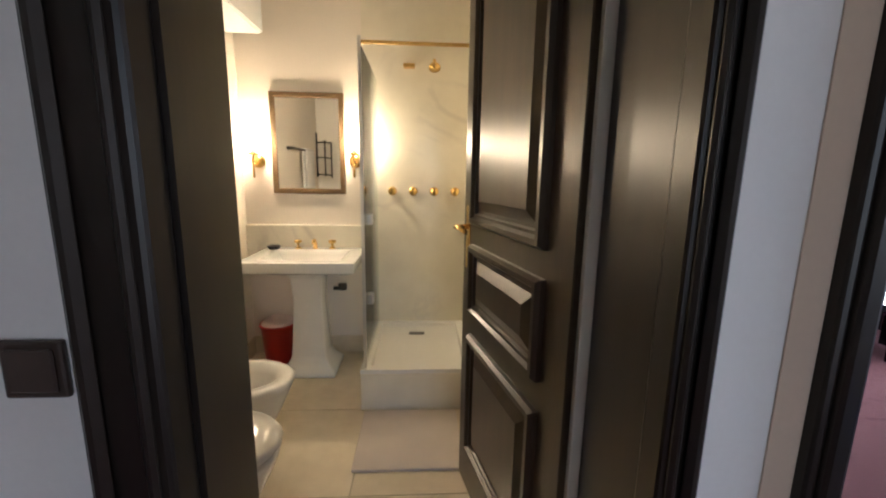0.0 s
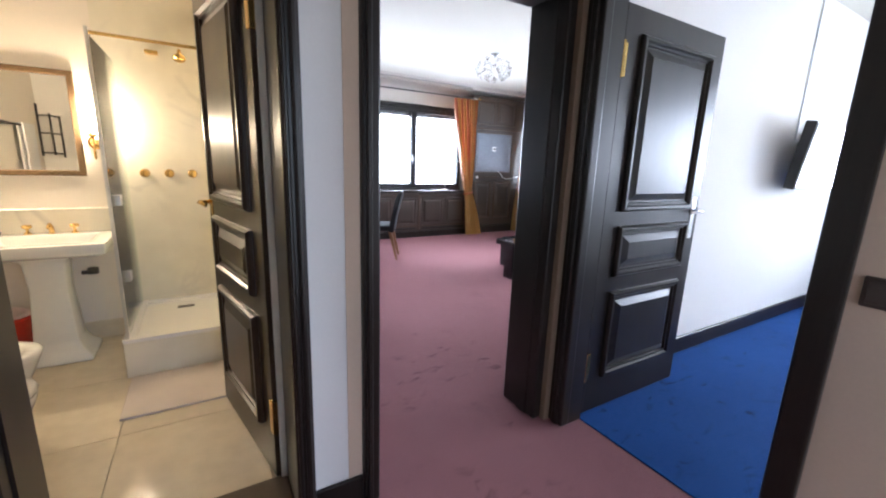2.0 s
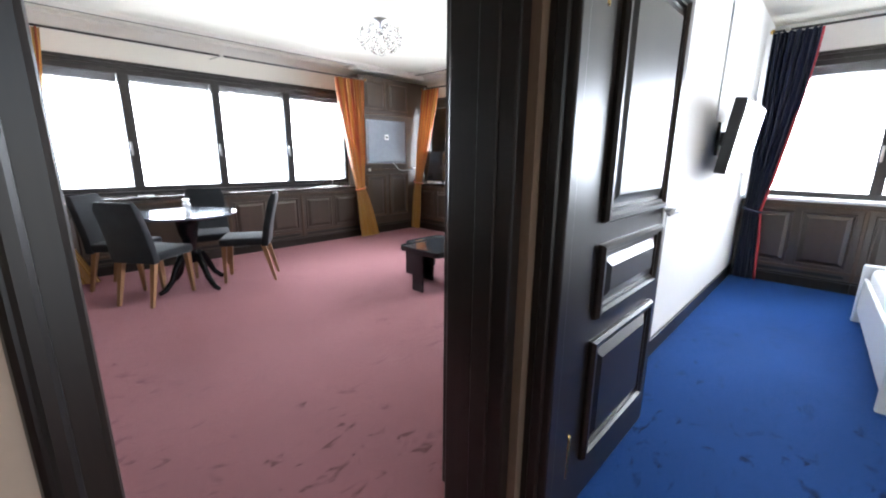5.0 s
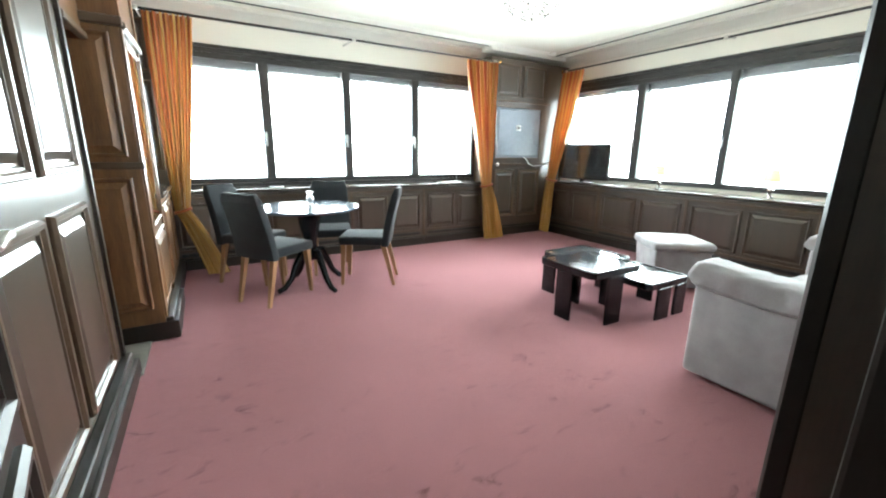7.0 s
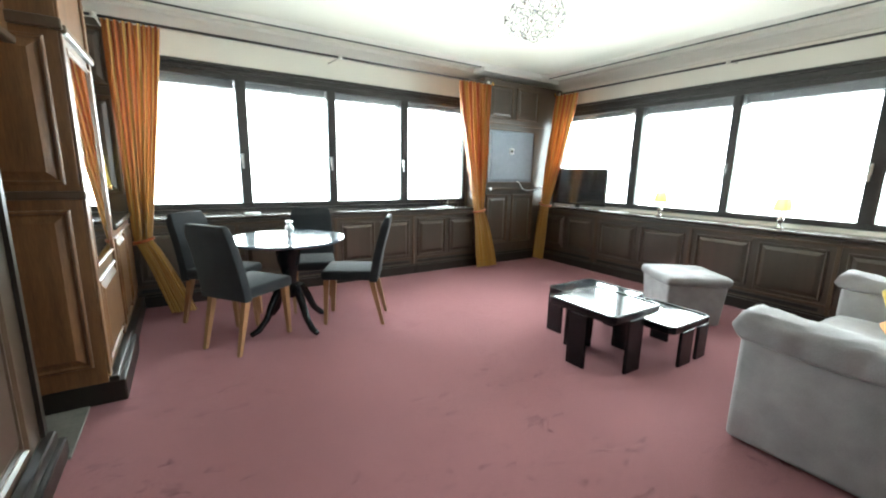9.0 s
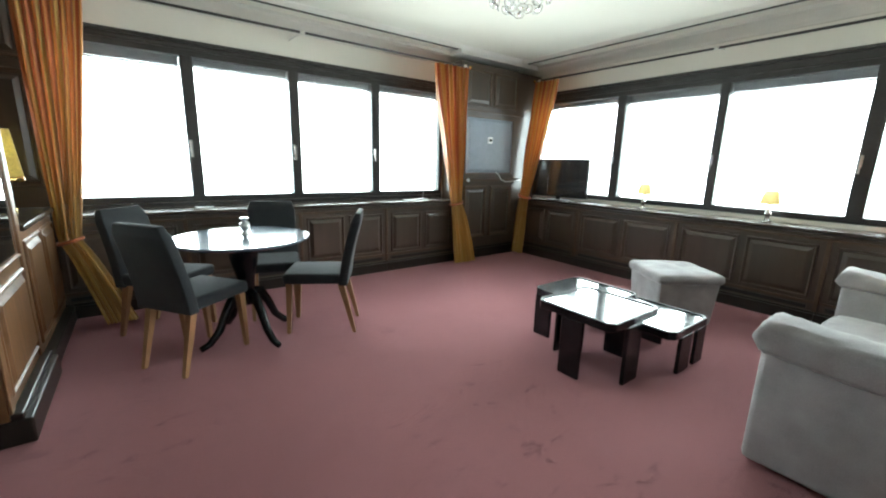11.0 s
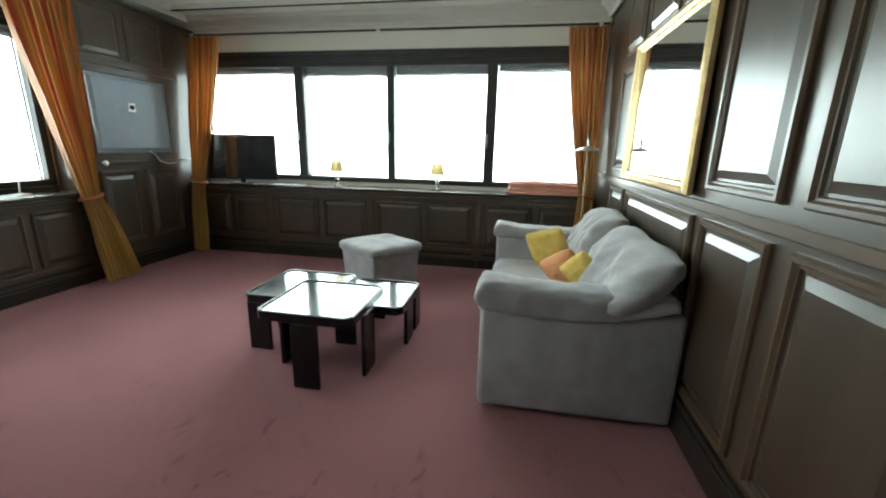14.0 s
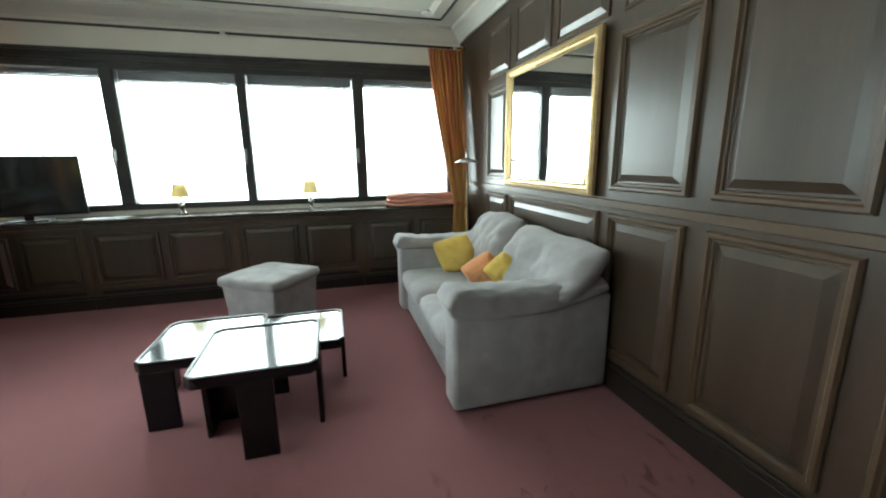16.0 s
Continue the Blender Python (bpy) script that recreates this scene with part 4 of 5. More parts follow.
tray_table(pose(4.365, 2.645, 0), 0.50, 0.305, [(-0.125, -0.25, 0.03, -0.25 + T), (0.10, -0.25, 0.23, -0.25 + T), (0.25 - T, 0.02, 0.25, 0.16), (-0.10, 0.25 - T, 0.05, 0.25)], "lowest black coffee table of the nest, dark glass")

# ---------------------------------------------------------------- sofa and stool
sofa = thing("sofa", pose(3.685, 1.005, 0), "light grey chenille two-seat sofa with loose back cushions", "sofa")
L, D = 1.66, 0.89
part("base", boxes((0.16, 0.06, 0.02, L - 0.16, D - 0.05, 0.27), bev=0.02, seg=2), SOFA, sofa, smooth=True)


def sofa_arm(x0, x1, out):
    """A slab arm with a loose padded sleeve that is draped over its top and front and sags down the outer side."""
    ob = part("arm", boxes((x0, 0.0, 0.02, x1, D, 0.565), bev=0.028, seg=3), SOFA, sofa, smooth=True)
    bm = bmesh.new()
    rings, n, m_ = [], 40, 28
    mid, half = (x0 + x1) / 2, (x1 - x0) / 2
    for k in range(n + 1):
        t = k / n
        y = 0.05 + (D - 0.02) * t
        front = max(0.0, (t - 0.93) / 0.07)
        rear = max(0.0, (0.04 - t) / 0.05)
        round_ = math.sqrt(max(0.02, 1 - front ** 2.4)) * math.sqrt(max(0.05, 1 - rear ** 2))
        crest = 0.632 + 0.030 * (2 * t - 1) ** 2 + 0.012 * t
        hang = 0.515 - 0.030 * math.sin(math.pi * min(1.0, t * 1.1)) + 0.07 * (1 - t) ** 3
        ring = []
        for j in range(m_):
            a = 2 * math.pi * j / m_
            c, s = math.cos(a), math.sin(a)
            outer = c * out > 0
            low = hang if outer else 0.545
            zc, hz = (crest + low) / 2, (crest - low) / 2
            e = 0.5 if s > 0 else 0.35
            fold = 0.009 * noise.noise(Vector((t * 11, j * 0.55, 7 * x0))) + 0.005 * noise.noise(Vector((t * 27, j * 1.3, 2 + x0)))
            x = mid + math.copysign(abs(c) ** 0.55, c) * (half + 0.026 + fold) * (0.94 + 0.06 * round_)
            z = 0.585 + (zc - 0.585 + math.copysign(abs(s) ** e, s) * hz) * round_ + fold
            ring.append(bm.verts.new((x, y, z)))
        rings.append(ring)
    for p, q in zip(rings, rings[1:]):
        for j in range(m_):
            bm.faces.new((p[j], p[(j + 1) % m_], q[(j + 1) % m_], q[j]))
    bm.faces.new(rings[0][::-1]); bm.faces.new(rings[-1])
    part("arm_sleeve", bm, SOFA, sofa, smooth=True)
    return ob


def back_cushion(x0, x1, z0, z1, y0, y1, thick, seed, corner):
    """A loose stuffed back cushion lying against the wall side: bottom edge at (y0, z0), top edge at (y1, z1), creased by use."""
    bm = bmesh.new()
    n, m_ = 30, 20
    sides = []
    for face in (1, -1):
        grid = []
        for i in range(n + 1):
            u = i / n
            row = []
            for j in range(m_ + 1):
                v = j / m_
                rim = ((1 - abs(2 * u - 1) ** 9) * (1 - abs(2 * v - 1) ** 4)) ** 0.5
                lift = corner * max(0.0, 1 - u * 3.2) ** 1.5 * (1 - v)
                p = Vector((seed + u * 2.6, v * 2.2, face * 0.7))
                crease = 0.032 * noise.noise(p) + 0.024 * noise.noise(p * 2.7) + 0.026 * abs(noise.noise(p * 5.3)) + 0.010 * noise.noise(p * 9.1)
                slump = 0.018 * math.sin(math.pi * u) * v + 0.02 * noise.noise(Vector((seed, u * 3, 9)))
                z = z0 + (z1 - z0) * v + lift + slump * (v > 0)
                y = y0 + (y1 - y0) * v + face * rim * thick / 2 + crease * rim
                pinch = 0.018 * (2 * v - 1) ** 2
                x = x0 + pinch + (x1 - x0 - 2 * pinch) * u
                row.append(bm.verts.new((x, y, z)))
            grid.append(row)
        for a, b in zip(grid, grid[1:]):
            for j in range(m_):
                q = (a[j], b[j], b[j + 1], a[j + 1])
                bm.faces.new(q if face < 0 else q[::-1])
        sides.append(grid)
    bmesh.ops.remove_doubles(bm, verts=list(bm.verts), dist=0.0015)
    bmesh.ops.recalc_face_normals(bm, faces=list(bm.faces))
    ob = part("back_cushion", bm, SOFA, sofa, smooth=True)
    soft(ob, 1)
    return ob


sofa_arm(0.0, 0.17, -1)
sofa_arm(L - 0.17, L, 1)
for k in (0, 1):
    w = (L - 0.34) / 2
    x = 0.17 + w * (k + 0.5)
    puffy("seat_cushion", (w - 0.004, 0.68, 0.15), SOFA, sofa, pose(x, 0.57, 0.325), puff=0.18, seed=k)
back_cushion(-0.075, 0.87, 0.43, 0.815, 0.30, 0.085, 0.22, 3, 0.15)
back_cushion(0.84, 1.50, 0.41, 0.845, 0.31, 0.10, 0.24, 8, 0.0)
part("back_panel", boxes((0.17, 0.0, 0.02, L - 0.17, 0.09, 0.58), bev=0.02, seg=2), SOFA, sofa, smooth=True)


def scatter(name, m, s, mat, label):
    ob = thing(name, m, label, "cushion", "cushions on the sofa")
    puffy("cover", (s, s, 0.12), mat, ob, puff=1.0, n=14, wrinkle=0.008)
    return ob


scatter("throw_cushion", pose(4.90, 1.50, 0.545, 74, 18, 62), 0.30, YELLOW, "mustard yellow patterned square throw cushion")
scatter("throw_cushion", pose(4.48, 1.43, 0.515, 64, 34, 62), 0.25, PEACH, "peach ribbed throw cushion leaning on the sofa back")
scatter("throw_cushion", pose(4.33, 1.35, 0.555, 70, 45, 56), 0.205, YELLOW, "small golden throw cushion leaning on the sofa back")

stool = thing("footstool", pose(5.22, 2.905, 0, 0, 0, -36), "light grey upholstered square footstool", "stool")
bm = bmesh.new()
rings = []
for s, z in ((0.222, 0.02), (0.246, 0.385)):
    rings.append([bm.verts.new((x * s, y * s, z)) for x, y in ((-1, -1), (1, -1), (1, 1), (-1, 1))])
for i in range(4):
    bm.faces.new((rings[0][i], rings[0][(i + 1) % 4], rings[1][(i + 1) % 4], rings[1][i]))
bm.faces.new(rings[0][::-1]); bm.faces.new(rings[1])
bmesh.ops.bevel(bm, geom=list(bm.edges), offset=0.02, segments=3, affect="EDGES", profile=0.5)
part("base", bm, SOFA, stool, smooth=True)
puffy("seat_pad", (0.565, 0.565, 0.095), SOFA, stool, pose(0, 0, 0.405), puff=0.25, wrinkle=0.012, seed=9, n=12)

# ---------------------------------------------------------------- mirror, chandelier
mir = thing("wall_mirror", pose(5.075, SW + 0.013, 1.06), "large gilt-framed mirror over the sofa", "mirror")
fm = Matrix(((-1, 0, 0, 0), (0, 0, 1, 0), (0, 1, 0, 0), (0, 0, 0, 1)))
part("frame", relief(bmesh.new(), fm, 1.155, 0.885, [(0, -0.004), (0, 0.018), (0.012, 0.034), (0.028, 0.036), (0.038, 0.024), (0.052, 0.022), (0.062, 0.010), (0.066, 0.004)], cap=False), GOLD, mir)
part("mirror_glass", relief(bmesh.new(), fm, 1.155, 0.885, [(0.06, -0.003), (0.06, 0.006)], cap=True), MIRROR, mir)

cl = thing("chandelier", pose(3.93, 3.615, H), "chrome and crystal ball ceiling lamp", "ceiling lamp")
part("canopy", lathe(bmesh.new(), [(0.0, 0), (0.07, 0), (0.065, -0.018), (0.02, -0.028), (0.012, -0.09), (0.0, -0.09)], n=20), STEEL, cl, smooth=True)
rng = random.Random(5)
arms, bead_at = bmesh.new(), []
for k in range(42):
    z = 1 - 2 * (k + 0.5) / 42
    a = k * 2.39996
    r = math.sqrt(1 - z * z)
    d = Vector((r * math.cos(a), r * math.sin(a), z * 0.56))
    p = Vector((0, 0, -0.175)) + d * (0.212 + 0.025 * rng.random())
    p.z = min(p.z, -0.03)
    ring = []
    side = d.cross(Vector((0.3, 0.2, 1))).normalized()
    up = side.cross(d).normalized()
    for j in range(11):
        t = 2 * math.pi * j / 10
        ring.append(p + 0.034 * (math.cos(t) * side + math.sin(t) * up))
    tube(arms, [tuple(q) for q in ring], 0.0026, 5, caps=False)
    bead_at.append(p * 0.96 + Vector((0, 0, -0.006)))
    if k % 3 == 0:
        tube(arms, [(0, 0, -0.12), tuple(p)], 0.002, 5)
part("wire_ball", arms, WIRE, cl)
bm = bmesh.new()
bmesh.ops.create_icosphere(bm, subdivisions=1, radius=0.013)
bead = mesh_of("crystal_bead", bm)
bead.materials.append(CRYSTAL)
for p in bead_at:
    piece("crystal_bead", bead, cl, Matrix.Translation(p))

# ---------------------------------------------------------------- things on the east ledge
tv = thing("television", pose(6.175, 4.885, 0.80, 0, 0, 99), "flat black television on the window ledge", "television")
part("screen_frame", boxes((-0.405, -0.018, 0.045, 0.405, 0.018, 0.545), bev=0.006, seg=2), BLACKPL, tv)
part("screen", boxes((-0.392, 0.018, 0.065, 0.392, 0.021, 0.532)), SCREEN, tv, "dark glossy screen")
part("stand", boxes((-0.14, -0.09, 0.0, 0.14, 0.05, 0.012), (-0.03, -0.012, 0.012, 0.03, 0.012, 0.07), bev=0.003), BLACKPL, tv)


def table_lamp(m, mat_shade):
    ob = thing("table_lamp", m, "small table lamp with yellow pleated shade", "lamp", "lamps on the window ledge")
    part("base", lathe(bmesh.new(), [(0.0, 0), (0.045, 0), (0.045, 0.01), (0.018, 0.022), (0.014, 0.05), (0.03, 0.075), (0.03, 0.09), (0.012, 0.11), (0.008, 0.17), (0.0, 0.17)], n=18), CRYSTAL, ob, smooth=True)
    bm = bmesh.new()
    n = 40
    for r0, r1, z0, z1 in ((0.075, 0.05, 0.165, 0.285),):
        a = [bm.verts.new((r0 * (1 + 0.03 * (k % 2)) * math.cos(2 * math.pi * k / n), r0 * (1 + 0.03 * (k % 2)) * math.sin(2 * math.pi * k / n), z0)) for k in range(n)]
        b = [bm.verts.new((r1 * (1 + 0.03 * (k % 2)) * math.cos(2 * math.pi * k / n), r1 * (1 + 0.03 * (k % 2)) * math.sin(2 * math.pi * k / n), z1)) for k in range(n)]
        for k in range(n):
            bm.faces.new((a[k], a[(k + 1) % n], b[(k + 1) % n], b[k]))
    part("shade", bm, mat_shade, ob, "yellow pleated shade")
    return ob


SHADEM = material("yellow_shade", (0.80, 0.66, 0.34), rough=0.8, vary=0.1, fine=150, bump=0.1)
nt = SHADEM.node_tree
tr, mx = nt.nodes.new("ShaderNodeBsdfTranslucent"), nt.nodes.new("ShaderNodeMixShader")
tr.inputs[0].default_value = (0.84, 0.70, 0.36, 1)
mx.inputs[0].default_value = 0.5
nt.links.new(nt.nodes["Principled BSDF"].outputs[0], mx.inputs[1])
nt.links.new(tr.outputs[0], mx.inputs[2])
nt.links.new(mx.outputs[0], nt.nodes["Material Output"].inputs[0])
tl = table_lamp(pose(6.235, 3.755, 0.80), SHADEM)
copy_thing(tl, pose(6.235, 2.605, 0.80))
tw = thing("folded_towel", pose(6.215, 1.455, 0.80), "folded salmon towels stacked on the window ledge", "towel")
for k, z in enumerate((0.0, 0.042, 0.084)):
    puffy("fold", (0.26, 0.82 - 0.03 * k, 0.048), TOWEL, tw, pose(0, 0.01 * k, z + 0.024), puff=0.25, wrinkle=0.01, seed=20 + k)
gl = thing("gold_table_lamp", pose(0.95, 5.20, 0.875), "table lamp with gold brocade shade on the side cabinet", "lamp")
part("base", lathe(bmesh.new(), [(0.0, 0), (0.07, 0), (0.07, 0.015), (0.03, 0.03), (0.045, 0.09), (0.03, 0.14), (0.012, 0.16), (0.012, 0.22), (0.0, 0.22)], n=20), BRASS, gl, smooth=True)
part("shade", lathe(bmesh.new(), [(0.13, 0.20), (0.132, 0.21), (0.10, 0.52), (0.098, 0.52)], n=32), LEAF, gl, "gold brocade shade", smooth=True)
part("trim_band", lathe(bmesh.new(), [(0.134, 0.195), (0.136, 0.21), (0.133, 0.225)], n=32), BRASS, gl, smooth=True)
fl = thing("floor_lamp", pose(5.50, 1.20, 0), "brass reading floor lamp with a flat shade", "lamp")
DULLB = material("dull_brass", (0.30, 0.22, 0.12), rough=0.38, metal=1.0, vary=0.2, scale=16, fine=90, bump=0.05)
part("foot", lathe(bmesh.new(), [(0.0, 0), (0.11, 0), (0.11, 0.015), (0.02, 0.03), (0.0, 0.03)], n=24), DULLB, fl, smooth=True)
part("pole", tube(bmesh.new(), [(0, 0, 0.02), (0, 0, 1.24)], 0.007, 10), DULLB, fl, smooth=True)
part("shade", lathe(bmesh.new(), [(0.105, 1.245), (0.108, 1.250), (0.06, 1.272), (0.03, 1.282), (0.012, 1.288), (0.0, 1.288)], n=28), STEEL, fl, "flat grey metal shade", smooth=True)
part("finial", tube(bmesh.new(), [(0, 0, 1.28), (0.012, 0, 1.33), (0.03, 0, 1.365)], [0.012, 0.014, 0.008], 10), STEEL, fl, smooth=True)

dl = thing("desk_lamp", pose(4.50, 5.66, 0.80), "thin white desk lamp on the window ledge", "lamp")
part("foot", lathe(bmesh.new(), [(0.0, 0), (0.07, 0), (0.07, 0.012), (0.015, 0.02), (0.0, 0.02)], n=24), WHITEP, dl, smooth=True)
part("arm", tube(bmesh.new(), [(0, 0, 0.015), (0.02, 0, 0.12), (0.0, 0, 0.32), (-0.22, 0, 0.40), (-0.46, 0, 0.44)], 0.005, 8), WHITEP, dl, smooth=True)
part("head", lathe(bmesh.new(), [(0.028, -0.012), (0.022, 0.008), (0.008, 0.018), (0.0, 0.018)], (-0.47, 0, 0.44), 16), STEEL, dl, smooth=True)
for x0, y0, x1, y1, h, a in ((4.25, 5.58, 4.46, 5.74, 0.006, 4), (2.05, 5.60, 2.20, 5.70, 0.012, -6), (6.12, 4.34, 6.24, 4.50, 0.004, 9), (6.15, 4.16, 6.28, 4.32, 0.005, -14)):
    cx_, cy_, hw, hh = (x0 + x1) / 2, (y0 + y1) / 2, (x1 - x0) / 2, (y1 - y0) / 2
    sheet = thing("paper_sheet", pose(cx_, cy_, 0.8005, 0, 0, a), "loose white papers on the window ledge", "paper", "papers on the window ledges")
    part("sheet", boxes((-hw, -hh, 0, hw, hh, h)), LINEN, sheet)
cb = thing("phone_cable", pose(5.56, YA, 1.05), "thin pale cable looped along the pier rail", "cable")
part("cord", tube(bmesh.new(), [(0, -0.03, 0.10), (0.06, -0.035, 0.06), (0.10, -0.035, 0.0), (0.20, -0.035, -0.03), (0.34, -0.04, -0.02), (0.50, -0.05, 0.02)], 0.006, 8), WHITEP, cb, smooth=True)

# thermostat on the pier, papers
th = thing("thermostat", pose(5.44, YA - 0.013, 1.56, 0, 0, 180), "small white wall thermostat", "thermostat")
part("plate", boxes((-0.04, 0, -0.04, 0.04, 0.014, 0.04), bev=0.004), WHITEP, th)
part("dial", lathe(bmesh.new(), [(0.022, 0), (0.02, 0.012), (0, 0.012)], n=20, m=Matrix.Translation((0, 0.014, 0)) @ pose(0, 0, 0, -90)), BLACKPL, th, smooth=True)

# ---------------------------------------------------------------- bookcase on the west side
bk = thing("bookcase", pose(0.72, 3.765, 0), "brown wooden bookcase with mirrored upper door", "bookcase")
BX, BY = 0.41, 0.72
part("body", boxes((0, 0, 0.12, BX, BY, 2.30), bev=0.003), OAK, bk)
part("plinth", boxes((0, 0.0, 0, BX + 0.07, BY, 0.12), (BX + 0.0, 0, 0.12, BX + 0.045, BY, 0.15), bev=0.008, seg=2), DARK, bk)
sm = Matrix(((1, 0, 0, 0.03), (0, 0, -1, 0), (0, 1, 0, 0.22), (0, 0, 0, 1)))
part("side_panel", relief(bmesh.new(), sm, BX - 0.08, 0.82, SMALLF), OAK, bk)
sm = Matrix(((1, 0, 0, 0.03), (0, 0, -1, 0), (0, 1, 0, 1.16), (0, 0, 0, 1)))
part("side_panel", relief(bmesh.new(), sm, BX - 0.08, 0.66, SMALLF), OAK, bk)
part("shelf_moulding", boxes((0, -0.018, 1.09, BX + 0.02, 0.0, 1.13), bev=0.008, seg=2), RAILW, bk)
part("shelf_moulding", boxes((0, -0.03, 1.85, BX + 0.02, 0, 1.90), bev=0.008, seg=2), RAILW, bk)
part("shelf_moulding", boxes((BX, 0, 1.84, BX + 0.03, BY, 1.88), bev=0.008, seg=2), RAILW, bk)
part("stile", boxes((BX, 0.0, 0.15, BX + 0.012, 0.06, 2.28), (BX, BY - 0.06, 0.15, BX + 0.012, BY, 2.28), bev=0.003), OAK, bk)
fm = Matrix(((0, 0, 1, BX), (1, 0, 0, 0.07), (0, 1, 0, 0.72), (0, 0, 0, 1)))
part("door_frame", relief(bmesh.new(), fm, BY - 0.14, 1.08, SMALLF[:5], cap=False), OAK, bk)
part("door_mirror", relief(bmesh.new(), fm, BY - 0.14, 1.08, [(0.03, 0.001), (0.03, 0.004)]), MIRROR, bk, "mirror-like glazed door")
fm = Matrix(((0, 0, 1, BX), (1, 0, 0, 0.07), (0, 1, 0, 0.20), (0, 0, 0, 1)))
part("door", relief(bmesh.new(), fm, BY - 0.14, 0.46, SMALLF), OAK, bk)
lc = thing("side_cabinet", pose(0.72, 4.49, 0), "low brown cabinet beside the bookcase", "cabinet")
part("body", boxes((0, 0, 0.12, BX, 0.97, 0.84), bev=0.003), OAK, lc)
part("top", boxes((0, 0, 0.84, BX + 0.03, 0.97, 0.875), bev=0.006, seg=2), LEDGE, lc)
part("plinth", boxes((0, 0.0, 0, BX + 0.05, 0.97, 0.12), bev=0.008), DARK, lc)
for k in (0, 1):
    fm = Matrix(((0, 0, 1, BX), (1, 0, 0, 0.05 + 0.45 * k), (0, 1, 0, 0.18), (0, 0, 0, 1)))
    part("door", relief(bmesh.new(), fm, 0.42, 0.60, SMALLF), OAK, lc)

# ---------------------------------------------------------------- bedroom
bt = thing("bedroom_television", pose(4.92, 0.60, 1.413, 0, 0, 0), "flat television tilted on a wall bracket", "television")
part("bracket", boxes((-0.06, 0.03, -0.05, 0.06, 0.16, 0.05), (-0.10, 0.135, -0.12, 0.10, 0.155, 0.12), bev=0.004), BLACKPL, bt)
s = part("screen_frame", boxes((-0.42, -0.02, -0.247, 0.42, 0.05, 0.247), bev=0.006, seg=2), BLACKPL, bt)
s.matrix_local = pose(0, 0, 0, 7)
s = part("screen", boxes((-0.405, -0.024, -0.232, 0.405, -0.021, 0.232)), SCREEN, bt, "glossy screen reflecting the window")
s.matrix_local = pose(0, 0, 0, 7)
tagged(part("cable_duct", boxes((4.80, 0.758, 1.55, 4.82, 0.77, 2.58), bev=0.002), WHITEP), "white cable duct down the bedroom wall", "cable duct")
bed = thing("bed", pose(4.05, -0.275, 0, 0, 0, 2.0), "white wooden bed with white linen", "bed")
part("side_rail", boxes((0.04, -0.03, 0.10, 1.60, -0.004, 0.37), bev=0.006), WHITEP, bed)
part("footboard", boxes((0.0, -1.5, 0.0, 0.04, 0.0, 0.41), bev=0.008), WHITEP, bed)
part("head_board", boxes((1.60, -1.5, 0.0, 1.66, 0.012, 0.47), bev=0.008), WHITEP, bed)
part("mattress", boxes((0.045, -1.48, 0.16, 1.595, -0.035, 0.45), bev=0.035, seg=3), LINEN, bed, smooth=True)
puffy("duvet", (1.45, 1.40, 0.09), LINEN, bed, pose(0.85, -0.765, 0.47), puff=0.3, wrinkle=0.02, seed=33, n=12)

# ---------------------------------------------------------------- hall chair
hc = thing("hall_chair", pose(1.50, -0.955, 0, 0, 0, 90), "dark turned wooden chair standing in the hall", "chair")
WOODC = material("mahogany", (0.075, 0.03, 0.016), rough=0.28, vary=0.35, scale=4, fine=26, bump=0.05, stretch=(6, 6, 1))
for x in (-0.20, 0.20):
    part("back_post", tube(bmesh.new(), [(x, -0.30, 0.0), (x, -0.24, 0.42), (x, -0.27, 0.70), (x, -0.31, 0.80), (x, -0.345, 0.845)], [0.018, 0.022, 0.020, 0.022, 0.018], 10), WOODC, hc, smooth=True)
    part("leg", tube(bmesh.new(), [(x, 0.2, 0.0), (x, 0.17, 0.25), (x, 0.18, 0.43)], [0.014, 0.022, 0.02], 10), WOODC, hc, smooth=True)
part("seat", boxes((-0.23, -0.26, 0.42, 0.23, 0.22, 0.47), bev=0.015, seg=2), WOODC, hc)
part("top_rail", boxes((-0.22, -0.335, 0.745, 0.22, -0.295, 0.835), bev=0.012, seg=2), WOODC, hc)
for x in (-0.235, 0.235):
    part("arm_rest", tube(bmesh.new(), [(x * 0.86, -0.27, 0.66), (x, -0.15, 0.67), (x, 0.0, 0.655), (x, 0.12, 0.62), (x * 0.95, 0.17, 0.56), (x * 0.85, 0.18, 0.44)], [0.014, 0.016, 0.017, 0.018, 0.016, 0.016], 10), WOODC, hc, smooth=True)
part("back_slat", boxes((-0.20, -0.285, 0.60, 0.20, -0.265, 0.645), bev=0.006), WOODC, hc)

# ---------------------------------------------------------------- bathroom
BN = 2.80
structure("floor_bathroom", boxes((-0.85, 0.86, -0.1, 0.898, BN + 0.1, -0.008)), material("grout", (0.60, 0.52, 0.39), rough=0.6), "cream joint bed under marble floor tiles", "floor")
structure("wall_bath_north", boxes((-0.85, BN, -0.05, 0.898, BN + 0.1, H)), BATHWALL, "warm white bathroom wall behind the basin", "wall")
structure("wall_bath_west", boxes((-0.68, 0.84, -0.05, -0.58, BN, H)), BATHWALL, "warm white bathroom side wall", "wall")
structure("wall_bath_east", boxes((0.872, 0.98, -0.05, 0.898, BN, H), (0.90, 0.845, 0, 0.958, 0.978, H)), MARBLEW, "pale veined marble shower wall", "wall")
structure("wall_bath_shower", boxes((0.20, BN - 0.02, 0.0, 0.872, BN - 0.002, 2.35)), MARBLEW, "pale veined marble shower slab", "wall")
